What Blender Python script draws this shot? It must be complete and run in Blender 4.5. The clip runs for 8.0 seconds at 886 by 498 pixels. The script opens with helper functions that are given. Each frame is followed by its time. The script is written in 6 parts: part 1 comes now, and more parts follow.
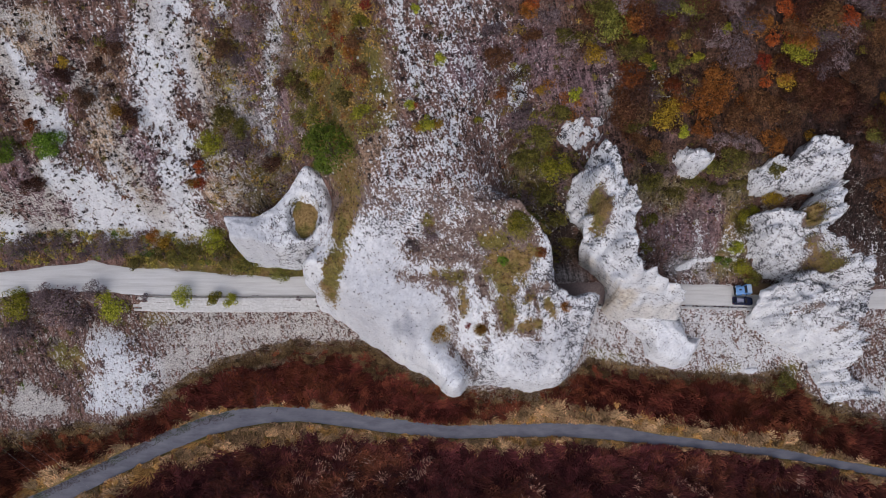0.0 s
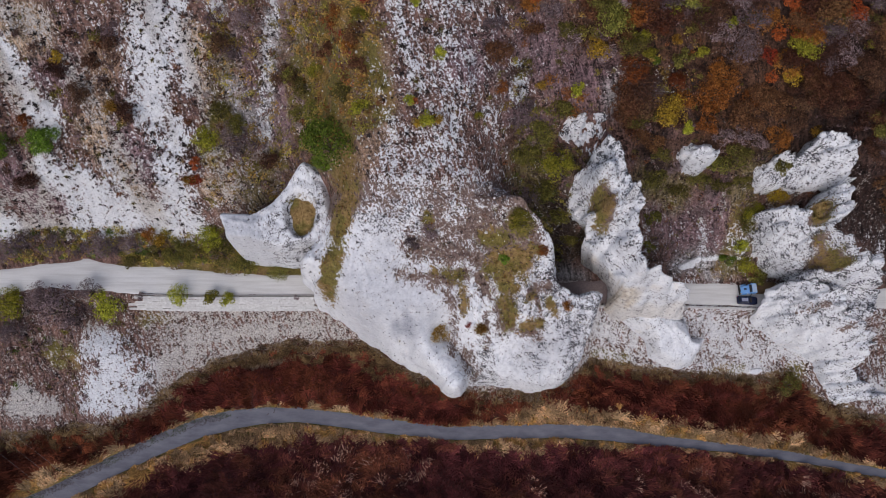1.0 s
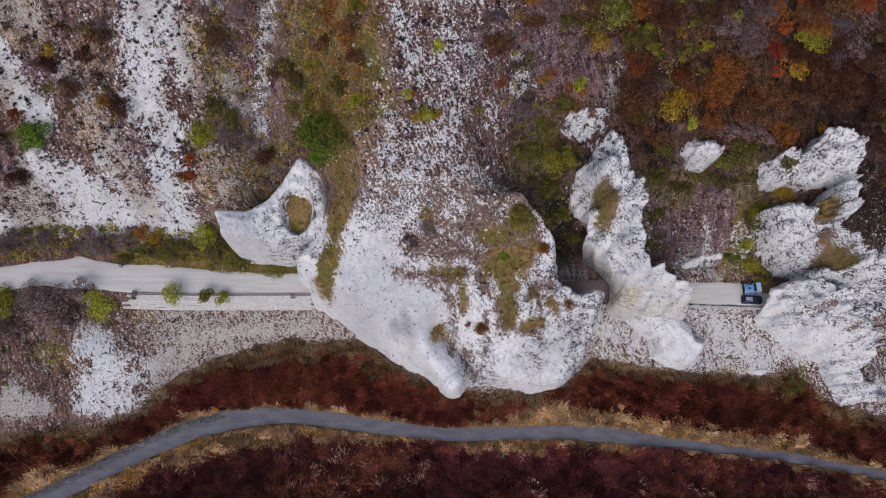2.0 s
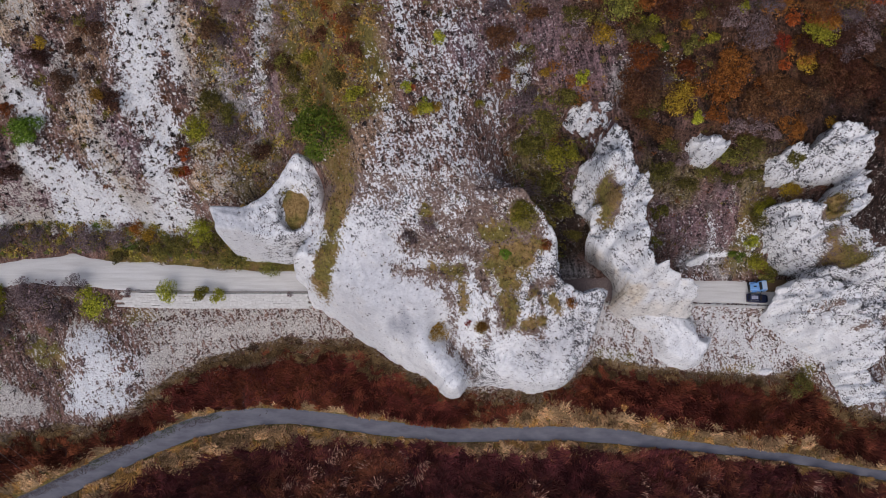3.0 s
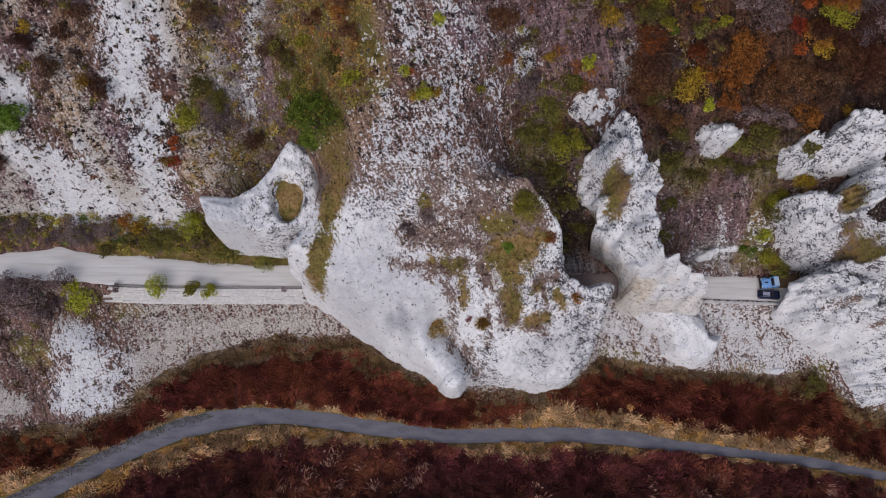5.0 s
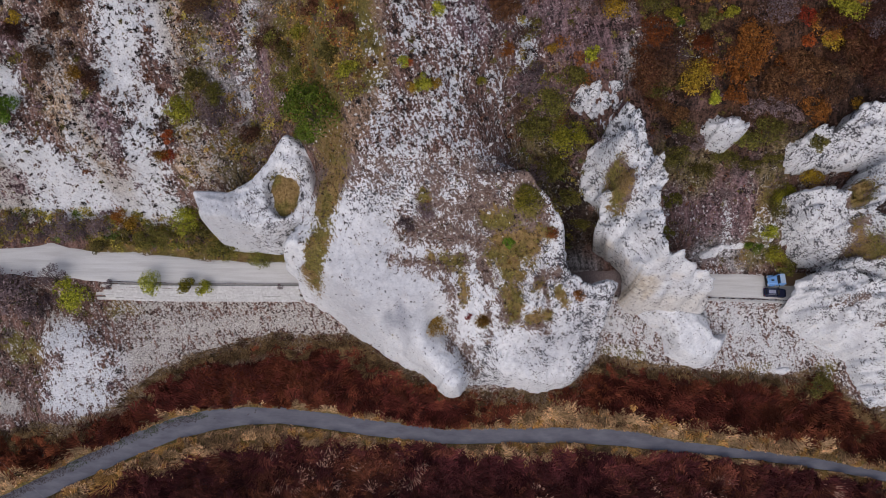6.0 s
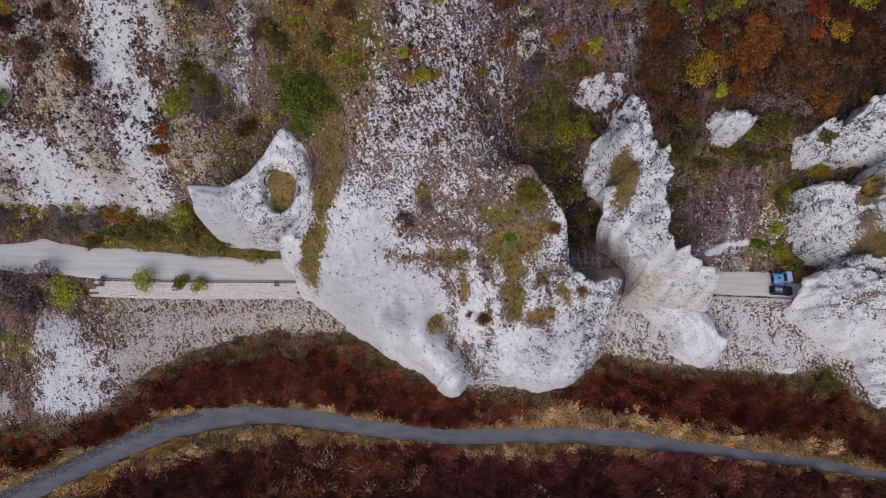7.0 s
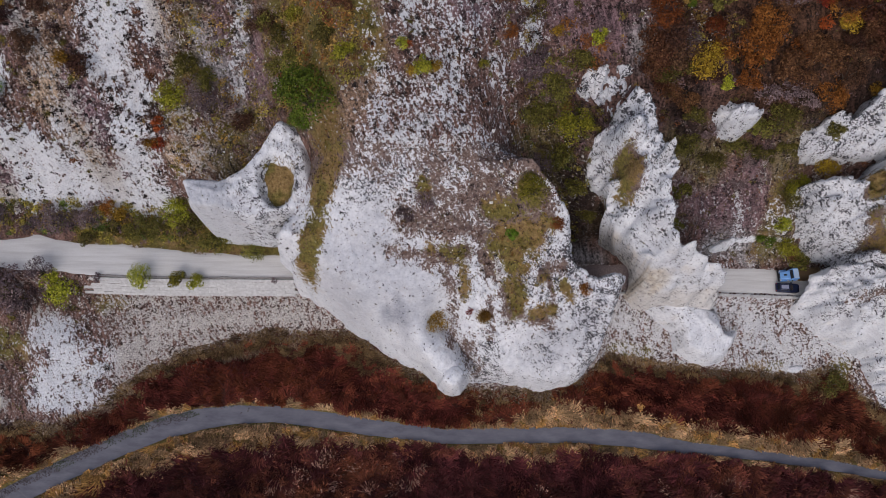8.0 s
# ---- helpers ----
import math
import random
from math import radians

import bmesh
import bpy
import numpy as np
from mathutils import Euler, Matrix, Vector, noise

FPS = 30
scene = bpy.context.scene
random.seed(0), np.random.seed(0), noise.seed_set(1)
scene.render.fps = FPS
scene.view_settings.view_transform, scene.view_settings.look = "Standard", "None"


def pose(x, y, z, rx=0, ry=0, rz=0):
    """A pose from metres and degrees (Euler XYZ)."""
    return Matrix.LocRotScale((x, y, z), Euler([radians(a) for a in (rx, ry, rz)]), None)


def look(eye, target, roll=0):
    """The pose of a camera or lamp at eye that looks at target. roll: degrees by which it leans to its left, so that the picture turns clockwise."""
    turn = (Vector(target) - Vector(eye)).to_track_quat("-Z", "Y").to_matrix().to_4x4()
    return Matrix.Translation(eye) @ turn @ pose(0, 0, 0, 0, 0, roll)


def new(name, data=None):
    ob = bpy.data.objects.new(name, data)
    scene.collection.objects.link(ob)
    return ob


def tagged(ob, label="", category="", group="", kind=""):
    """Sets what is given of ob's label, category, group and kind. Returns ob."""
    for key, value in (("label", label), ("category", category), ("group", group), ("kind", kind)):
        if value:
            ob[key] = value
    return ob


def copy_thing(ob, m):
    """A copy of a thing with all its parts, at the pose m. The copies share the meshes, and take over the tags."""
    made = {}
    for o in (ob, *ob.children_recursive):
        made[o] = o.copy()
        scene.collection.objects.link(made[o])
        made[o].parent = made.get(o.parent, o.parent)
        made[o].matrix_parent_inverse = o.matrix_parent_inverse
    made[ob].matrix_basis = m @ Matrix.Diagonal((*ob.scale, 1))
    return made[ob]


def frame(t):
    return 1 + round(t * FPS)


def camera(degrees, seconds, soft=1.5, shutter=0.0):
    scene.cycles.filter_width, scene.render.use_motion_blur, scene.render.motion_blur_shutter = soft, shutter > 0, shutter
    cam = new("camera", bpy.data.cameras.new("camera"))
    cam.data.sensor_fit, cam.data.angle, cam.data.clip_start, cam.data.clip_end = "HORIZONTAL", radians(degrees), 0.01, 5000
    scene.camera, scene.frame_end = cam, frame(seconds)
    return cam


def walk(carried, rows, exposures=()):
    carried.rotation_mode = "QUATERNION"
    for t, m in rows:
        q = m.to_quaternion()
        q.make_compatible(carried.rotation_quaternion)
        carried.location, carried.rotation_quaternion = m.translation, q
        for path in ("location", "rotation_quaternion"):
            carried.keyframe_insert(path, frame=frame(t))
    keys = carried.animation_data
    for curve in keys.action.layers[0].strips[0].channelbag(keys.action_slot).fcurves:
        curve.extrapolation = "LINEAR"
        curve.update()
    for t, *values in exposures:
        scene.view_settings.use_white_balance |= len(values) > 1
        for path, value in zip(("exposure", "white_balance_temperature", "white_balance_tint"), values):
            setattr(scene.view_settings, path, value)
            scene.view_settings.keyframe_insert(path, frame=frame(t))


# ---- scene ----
cam = camera(62.0, 8.0, 0.65)
METRES, EYE, TILT, LEAN, TURN = 23.0, 173.0, -76.0, 0.0, 0.0
ROWS = [
    (0.0, 0.0, 0.0, 0.0, -0.0, -0.0, 0.0),
    (0.5, 0.0017, 0.0482, -0.0096, 0.02, 0.02, -0.02),
    (1.0, 0.0024, 0.1097, -0.0213, 0.02, 0.04, -0.05),
    (1.5, 0.0054, 0.1691, -0.0343, 0.0, 0.08, -0.09),
    (3.0, 0.0112, 0.3609, -0.0787, 0.0, 0.16, -0.18),
    (3.5, 0.0132, 0.4221, -0.0923, 0.04, 0.16, -0.21),
    (4.0, 0.0126, 0.4858, -0.1106, 0.05, 0.2, -0.24),
    (4.5, 0.015, 0.5452, -0.124, 0.05, 0.21, -0.27),
    (6.0, 0.0232, 0.7383, -0.1762, 0.05, 0.28, -0.39),
    (6.5, 0.0246, 0.7978, -0.1927, 0.06, 0.31, -0.42),
    (7.0, 0.0262, 0.862, -0.2118, 0.07, 0.34, -0.47),
    (7.5, 0.0283, 0.9215, -0.2273, 0.08, 0.35, -0.5),
    (8.0, 0.0287, 0.9688, -0.2415, 0.12, 0.33, -0.53),
]
walk(cam, [(t, pose(0, 0, EYE, TILT, LEAN, TURN) @ pose(METRES * x, METRES * y, METRES * z, 90 + pitch, roll, yaw)) for t, x, y, z, yaw, pitch, roll in ROWS],
     exposures=((0.0, -0.31, 6420, 13.0), (4.0, -0.35, 6560, 14.0), (8.0, -0.44, 6540, 14.0)))

# ---------------------------------------------------------------- light: a bright overcast sky
SUN_UP, SUN_ROUND = radians(50), radians(198)
world = bpy.data.worlds.new("overcast_sky")
scene.world = world
world.use_nodes = True
sky = world.node_tree.nodes.new("ShaderNodeTexSky")
sky.sky_type, sky.sun_disc, sky.sun_elevation, sky.sun_rotation = "NISHITA", False, SUN_UP, SUN_ROUND
sky.air_density, sky.dust_density, sky.ozone_density = 1.0, 3.0, 1.0
world.node_tree.links.new(sky.outputs[0], world.node_tree.nodes["Background"].inputs[0])
world.node_tree.nodes["Background"].inputs[1].default_value = 0.13
sun = new("sun", bpy.data.lights.new("sun", "SUN"))
sun.data.energy, sun.data.angle, sun.data.color = 1.42, radians(60), (1.0, 0.95, 0.9)
toward = Vector((math.sin(SUN_ROUND) * math.cos(SUN_UP), math.cos(SUN_ROUND) * math.cos(SUN_UP), math.sin(SUN_UP)))
sun.matrix_world = look(toward * 400, (0, 0, 0))
# ---------------------------------------------------------------- arithmetic
def hash_grid(ix, iy, iz, seed):
    """A repeatable number from 0 to 1 for every cell of a lattice."""
    h = (ix.astype(np.int64) * 374761393 + iy.astype(np.int64) * 668265263 + iz.astype(np.int64) * 2147483647 + seed * 974711) & 0xFFFFFFFF
    h = ((h ^ (h >> 13)) * 1274126177) & 0xFFFFFFFF
    h = ((h ^ (h >> 16)) * 2246822519) & 0xFFFFFFFF
    return ((h ^ (h >> 15)) & 0xFFFFFF) / float(0xFFFFFF)


def vnoise(x, y, z=None, seed=0):
    """Smooth value noise from 0 to 1 on arrays."""
    x, y = np.asarray(x, float), np.asarray(y, float)
    ix, iy = np.floor(x), np.floor(y)
    u, v = x - ix, y - iy
    u, v = u * u * (3 - 2 * u), v * v * (3 - 2 * v)
    if z is None:
        zero = np.zeros_like(ix)
        a, b = hash_grid(ix, iy, zero, seed), hash_grid(ix + 1, iy, zero, seed)
        c, d = hash_grid(ix, iy + 1, zero, seed), hash_grid(ix + 1, iy + 1, zero, seed)
        return (a + (b - a) * u) * (1 - v) + (c + (d - c) * u) * v
    iz = np.floor(z)
    w = z - iz
    w = w * w * (3 - 2 * w)
    total = 0
    for k, wk in ((0, 1 - w), (1, w)):
        a, b = hash_grid(ix, iy, iz + k, seed), hash_grid(ix + 1, iy, iz + k, seed)
        c, d = hash_grid(ix, iy + 1, iz + k, seed), hash_grid(ix + 1, iy + 1, iz + k, seed)
        total = total + wk * ((a + (b - a) * u) * (1 - v) + (c + (d - c) * u) * v)
    return total


def fbm(x, y, size, octaves=4, seed=0):
    """Layered noise from about -1 to 1; size: the largest lumps, in metres."""
    total, amp, norm = 0.0, 1.0, 0.0
    for k in range(octaves):
        total = total + amp * (vnoise(x / size + 17.3 * k, y / size - 9.1 * k, None, seed + k) * 2 - 1)
        norm += amp
        amp, size = amp * 0.55, size * 0.5
    return total / norm * 1.5


def chunks(x, y, size, seed):
    """Broken rock: a height from 0 to 1 for each block, and the distance to its joint."""
    u, v = x / size + 0.25 * fbm(x, y, size, 2, seed), y / size + 0.25 * fbm(x, y, size, 2, seed + 1)
    ix, iy = np.floor(u), np.floor(v)
    first, second, height = np.full(np.shape(u), 9.0), np.full(np.shape(u), 9.0), np.zeros(np.shape(u))
    none = np.zeros_like(ix)
    for dx in (-1, 0, 1):
        for dy in (-1, 0, 1):
            cx, cy = ix + dx, iy + dy
            d = np.hypot(cx + hash_grid(cx, cy, none, seed + 2) - u, cy + hash_grid(cx, cy, none, seed + 3) - v)
            second = np.minimum(second, np.maximum(first, d))
            height = np.where(d < first, hash_grid(cx, cy, none, seed + 4), height)
            first = np.minimum(first, d)
    return height, (second - first) * size


def smooth(a, b, v):
    t = np.clip((v - a) / (b - a), 0, 1)
    return t * t * (3 - 2 * t)


def knots(v, pairs):
    return np.interp(v, [p[0] for p in pairs], [p[1] for p in pairs])


def seg_distance(x, y, a, b):
    """Distance to a line from a to b, and how far along it (0 to 1)."""
    dx, dy = b[0] - a[0], b[1] - a[1]
    t = np.clip(((x - a[0]) * dx + (y - a[1]) * dy) / (dx * dx + dy * dy + 1e-9), 0, 1)
    return np.hypot(x - a[0] - t * dx, y - a[1] - t * dy), t


def line_distance(x, y, pts):
    return np.min([seg_distance(x, y, a, b)[0] for a, b in zip(pts[:-1], pts[1:])], axis=0)


def inside_distance(x, y, poly):
    """Distance to a closed outline, positive inside it."""
    d = line_distance(x, y, list(poly) + [poly[0]])
    inside = np.zeros(np.shape(x), bool)
    for (ax, ay), (bx, by) in zip(poly, list(poly[1:]) + [poly[0]]):
        cross = (ay > y) != (by > y)
        with np.errstate(divide="ignore", invalid="ignore"):
            inside ^= cross & (x < (bx - ax) * (y - ay) / (by - ay + 1e-12) + ax)
    return np.where(inside, d, -d)


def cones(x, y, ridge, slope):
    """The hull of slopes that fall away from a crest line of (x, y, z)."""
    best = np.full(np.shape(x), -1e3)
    for (ax, ay, az), (bx, by, bz) in zip(ridge[:-1], ridge[1:]):
        d, t = seg_distance(x, y, (ax, ay), (bx, by))
        best = np.maximum(best, az + (bz - az) * t - slope * d)
    return best


# ---------------------------------------------------------------- lie of the land
FLOOD_EDGE = [(-300, -2), (-100.3, 0.2), (-87.6, 0.8), (-77, 2.0), (-70.4, 3.6), (-62.3, 10.2), (-59.5, 12.6), (-51, 16.8), (-42, 19.5), (-35, 20.7), (-29.7, 21), (-19, 20.8), (-5.7, 13.4),
              (0.8, 9.8), (21.5, 9.5), (29.4, 12.2), (33.6, 17.2), (47.8, 14.7), (54.3, 13.7), (71.2, 13.4), (79, 14.4), (86.1, 7.1), (100.7, 2.7), (300, 0)]
ROAD_S = [(-300, 27), (-110, 29.2), (-99.9, 29.6), (-92.5, 31.1), (-86.1, 31.4), (-69.4, 30.2), (-57.9, 29.9), (-28.6, 30.0), (0, 29), (35, 28), (53.5, 27.9), (72, 27.3), (110, 26.6), (300, 24)]
ROAD_N = [(-300, 33), (-110, 35.2), (-100.8, 35.6), (-93.2, 36.5), (-79.6, 38.0), (-74.8, 36.9), (-58.4, 36), (-48, 34.9), (-32.6, 34.4), (0, 33.9), (27.7, 33.2), (52, 32.8), (72.4, 31.9), (110, 31.2), (300, 29)]
RIVER = [(-300, -75), (-140, -34), (-110, -23), (-87.5, -14.1), (-74.3, -7.5), (-62.2, -1.6), (-54.7, 1.3), (-48, 3.0), (-40.6, 4.0), (-33, 4.2), (-26.4, 3.5), (-13.4, 1.8), (0.8, 0.2), (14.9, 0.5),
         (27.8, 0.7), (39.4, 0), (48.3, -1.5), (63.5, -2.9), (78.7, -4.9), (99.6, -8.8), (140, -18), (300, -40)]
HILL_LEFT = [(0, 0), (6, 1.4), (8, 3.0), (14, 14.5), (22, 18.5), (32, 24.5), (42, 30.5), (60, 41), (90, 58), (140, 72), (400, 80), (2600, 80)]
HILL_RIGHT = [(0, 0), (2.5, 1.5), (6, 8.5), (10, 12), (14, 15.5), (19, 24), (24, 31), (32, 37), (37, 41), (47, 47), (77, 61), (120, 71), (400, 78), (2600, 80)]
CREST = [(6, 8), (10, 12), (14, 17), (18, 21), (24, 26.5), (30, 30.5), (36, 36), (45, 45.5), (56, 49.5), (67, 54), (80, 60), (110, 74), (160, 82), (400, 88), (2600, 88)]
BENCH = 9.0


def river_width(x):
    return knots(x, [(-90, 1.9), (-60, 2.0), (-48, 1.9), (-38, 1.5), (0, 1.25), (36, 1.35), (40, 1.5), (50, 0.85), (80, 0.75), (110, 0.7)])


def hill(x, y):
    """The hillside north of the road, with its middle ridge but without the free rocks."""
    up = y - knots(x, ROAD_N) - 1.0
    side = smooth(-24, 12, x)
    left = knots(up + 1.2 * fbm(x, y, 9, 3, 5) * smooth(4, 9, up), HILL_LEFT)
    right = knots(up + 1.6 * fbm(x, y, 8, 3, 6) * smooth(2, 6, up), HILL_RIGHT)
    base = left * (1 - side) + right * side + BENCH
    ridge = np.exp(-np.abs((x + 5 + 1.5 * fbm(y, y * 0 + 3, 14, 2, 8)) / 19.0) ** 4) * smooth(38, 44, y)
    z = base + ridge * np.maximum(knots(y, CREST) - base, 0)
    # gullies and small ribs that run down the slope
    rib = fbm(x * 1.0, y * 0.28, 5.5, 3, 11)
    z = z + smooth(8, 16, up) * (0.75 * rib + 0.55 * fbm(x, y, 3.2, 3, 12))
    gully = np.exp(-((x + 37 - 0.12 * (y - 50)) / 5.0) ** 2) * smooth(46, 56, y) * 2.6
    z = z - gully
    z = z + 11 * np.exp(-((x - 23.5) / 5.0) ** 2 - ((y - 49) / 5.0) ** 2) + 3 * np.exp(-((x - 20) / 4.0) ** 2 - ((y - 42) / 4.0) ** 2) + 12 * np.exp(-((x - 27.5) / 4.2) ** 2 - ((y - 43.5) / 4.6) ** 2)
    cap = BENCH + np.maximum(up, 0) * np.where((x > -33) & (x < 24), 5.0, 60.0)
    return np.minimum(z, cap)


def ground(x, y):
    """Height of the one sheet of ground."""
    x, y = np.asarray(x, float), np.asarray(y, float)
    ys, yn, yb = knots(x, ROAD_S), knots(x, ROAD_N), knots(x, FLOOD_EDGE)
    yb = yb + 0.7 * fbm(x, y * 0, 6, 3, 21)
    t = np.clip((y - yb) / np.maximum(ys - 3.0 - yb, 0.5), 0, 1)
    bank = 0.25 + 5.35 * t ** 0.9 + 0.35 * fbm(x, y, 4.5, 4, 22) * smooth(0, 0.2, t)
    # a chalky knoll with a hollow beside it, on the bank
    bank = bank + 2.2 * np.exp(-((x + 76) / 6.5) ** 2 - ((y - 17) / 6.0) ** 2) - 1.6 * np.exp(-((x + 86) / 5.0) ** 2 - ((y - 12) / 9.0) ** 2)
    flat = 0.16 * fbm(x, y, 5, 3, 23) * smooth(400, 120, np.hypot(x, y))
    z = np.where(y < yb, flat, bank)
    z = z * smooth(ys - 0.5, ys - 3.0, y) + (BENCH - 0.06) * (1 - smooth(ys - 0.5, ys - 3.0, y))
    z = np.where(y > yn + 1.0, hill(x, y), z)
    rd = line_distance(x, y, RIVER)
    rw = river_width(x)
    return z - 1.3 * smooth(rw + 0.7, rw - 0.6, rd)


# ---------------------------------------------------------------- outlines of the free chalk rocks
BUTTRESS = [(-20, 48), (-25.0, 45), (-26.2, 41), (-27.0, 37.6), (-30.3, 34), (-29.6, 31), (-27.6, 29.4), (-28.3, 27.1), (-23.9, 25.3), (-17.4, 20.4), (-10.9, 15.9), (-3.1, 12.4), (0.1, 8.9), (2.2, 8.2), (4.4, 8.5),
            (6.0, 10.4), (11.1, 10.4), (20.2, 9.2), (26.1, 10.2), (29.3, 13.4), (30.4, 18.3), (31.4, 23.6), (32.0, 26.4), (30.2, 27.9), (26.5, 27.2), (23, 29.3), (22.6, 33), (21, 37.1), (17.6, 40.2), (14, 43.5), (11, 49), (-6, 50)]
SPIKE_RIM = [(29.9, 50.9, 53), (31.1, 49.6, 52), (32.1, 47.6, 50), (32.7, 45.5, 48), (33.7, 44.1, 47), (35.3, 43.3, 47), (35.9, 40.4, 46), (35.1, 37.5, 46), (35.4, 34.3, 46), (36.4, 30.6, 45), (37.1, 29.4, 44), (39.8, 30, 42), (42.7, 29, 38), (46.8, 28.7, 33), (49, 28.3, 30), (49.1, 27.6, 26), (50.7, 26.4, 18), (52.7, 25.5, 10), (51, 24.5, 8), (46.8, 24.6, 8), (42.2, 25, 8), (38, 25.6, 10), (32.2, 30.1, 28), (29, 33.3, 28), (27.3, 36.1, 28), (27.4, 38.1, 28), (26.5, 40.4, 27.2), (25.2, 42.9, 31.9), (24.8, 45.7, 35.7), (25.5, 47.6, 37.6), (28.1, 49, 40), (28.7, 50.9, 44), (29.5, 51.9, 49)]
SPIKE_FACE = [(34.4, 29.4, 28.5), (36.7, 27.2, 29), (39.8, 26.6, 29), (43.3, 26.4, 29), (46.5, 26.9, 29), (38.5, 25.7, 18), (43.1, 25.4, 17), (47.6, 25.4, 17), (31.3, 32, 36), (33.9, 29, 40), (33.8, 33.5, 45), (29.8, 35.2, 39), (26.4, 37.3, 42), (27.9, 35.6, 34), (27.3, 39.5, 47), (30.7, 40.2, 48), (28.9, 45.8, 53), (38.5, 27.8, 37), (42.5, 27.7, 35)]
SPIKE = [p[:2] for p in SPIKE_RIM]
FOOT = [(37, 27), (41.2, 23.8), (45.4, 20.6), (46.6, 16.8), (50.4, 14.8), (53.3, 14.2), (56.2, 14.9), (58.2, 18.2), (59.4, 21.2), (56.2, 21.0), (54.5, 24.7), (50, 26)]
OUTCROP = [(22.2, 56.4), (23.3, 58.6), (24.4, 59.2), (28.6, 59.5), (31.2, 60.4), (32.2, 58.6), (31.2, 56.8), (30.4, 54.6), (28.9, 51.4), (26.3, 53.8), (23.2, 54.6)]
SMALL = [(46, 53), (45.6, 54), (46.2, 54.5), (48, 54.3), (49.5, 53.4), (51.5, 52.6), (53, 53.1), (51.7, 52.1), (50.7, 51.1), (48.8, 51.4)]
UPPER_RIM = [(63.9, 49.7, 28.4), (62.7, 51.2, 32), (63.2, 50.8, 35), (63.8, 51.4, 37), (64.7, 52.2, 39), (66.1, 52.7, 40), (68.1, 52.5, 41), (69.4, 52.5, 42), (70.5, 54.4, 42), (71.4, 55.2, 43), (72.8, 54.9, 44), (74.9, 54.6, 44), (77.8, 53, 45), (77.9, 52.4, 45), (77.7, 51.6, 44), (78.6, 50.2, 43), (79, 48.9, 42), (79.4, 48.7, 39), (79.7, 48.6, 36), (81.9, 49.8, 29.9), (80.5, 49.3, 28.6), (78.6, 48.7, 27.4), (75.6, 48.4, 28.8), (71.5, 48.6, 28.8), (68.5, 49.4, 27.8), (67.4, 48.7, 26), (65.8, 48.9, 26)]
UPPER_FACE = [(64.4, 50, 31), (65.3, 49.6, 38), (68.2, 49.1, 41), (72.8, 51.1, 43), (75.5, 51.3, 44), (72.8, 48.9, 36), (69.3, 49.3, 34), (75.7, 49.2, 39), (66.3, 49.6, 32)]
UPPER = [p[:2] for p in UPPER_RIM]
MIDDLE_RIM = [(65.6, 39.7, 20.2), (64.6, 42.8, 24), (64.4, 44, 27), (65.1, 44.2, 30), (66.8, 43.8, 32), (69.2, 43.8, 33), (71.3, 42.9, 33), (73.5, 42.6, 34), (73.4, 43.9, 35), (74.8, 45.3, 36), (76.4, 46.5, 37), (77.9, 46.8, 38), (78.9, 46.1, 38), (78.2, 44.4, 38), (78.9, 42.5, 38), (78.4, 41.7, 37), (75.9, 39.4, 37), (77.8, 36.9, 37), (78.5, 35.4, 37), (80.2, 34.4, 37), (82.5, 32.9, 36), (82.9, 31.4, 36), (84.2, 29.8, 35), (85.1, 28.3, 33), (84.9, 27.8, 30), (81.1, 29.3, 28), (78.9, 30.6, 26), (76.5, 31.3, 24), (74.3, 31.6, 20), (75.6, 33.2, 10.2), (72.3, 34.4, 10.8), (69.3, 36.4, 13)]
MIDDLE_FACE = [(64.3, 40.7, 29), (66.9, 39.9, 32), (65.2, 36.8, 26), (68, 34.7, 27), (69.6, 35.8, 30), (71.9, 40.2, 31), (73.7, 36.7, 31), (73.6, 32.8, 28), (76.4, 38.5, 37), (79.4, 32.1, 36), (75.6, 32.3, 35)]
MIDDLE = [p[:2] for p in MIDDLE_RIM]
LOWER_RIM = [(69.8, 24.8, 6.7), (69, 26.8, 12), (69.4, 28.3, 14), (69.6, 29.8, 18), (70.7, 30.3, 21), (72.8, 30.9, 23), (76, 31.1, 25), (79.3, 29.4, 26), (82.8, 29.2, 27), (86.6, 27.9, 27), (87.2, 26.2, 27), (85.6, 24.3, 27), (85.5, 23.2, 26), (84.8, 21.9, 24), (87.5, 21, 21), (90.3, 20.2, 20), (89.3, 19.4, 19), (90.6, 18.6, 18), (88.7, 17.8, 17), (89.3, 16.7, 16), (88.9, 13.8, 12), (90.3, 12, 8), (97.6, 9.8, 2.8), (99.6, 8.7, 2.7), (92.7, 6.9, 1.7), (90, 6.6, 1.3), (87.4, 7.8, 1.6), (85.9, 10.9, 2.5), (83.5, 15.9, 3.6), (80.6, 18.2, 4), (74.5, 20.9, 5.2)]
LOWER_FACE = [(70.8, 27.3, 20), (74.8, 26.5, 24), (80.5, 25, 26), (73.3, 23.8, 19), (77.6, 22.8, 22), (82.6, 22.5, 23.5), (78.6, 22.2, 15), (82.9, 20.4, 18), (87.5, 19.2, 18), (82.7, 18.3, 13), (86.8, 16, 14), (86.2, 14, 10), (89.1, 10.6, 6), (79.5, 20.2, 10), (73.8, 22.4, 12), (85, 13.1, 6)]
LOWER = [p[:2] for p in LOWER_RIM]
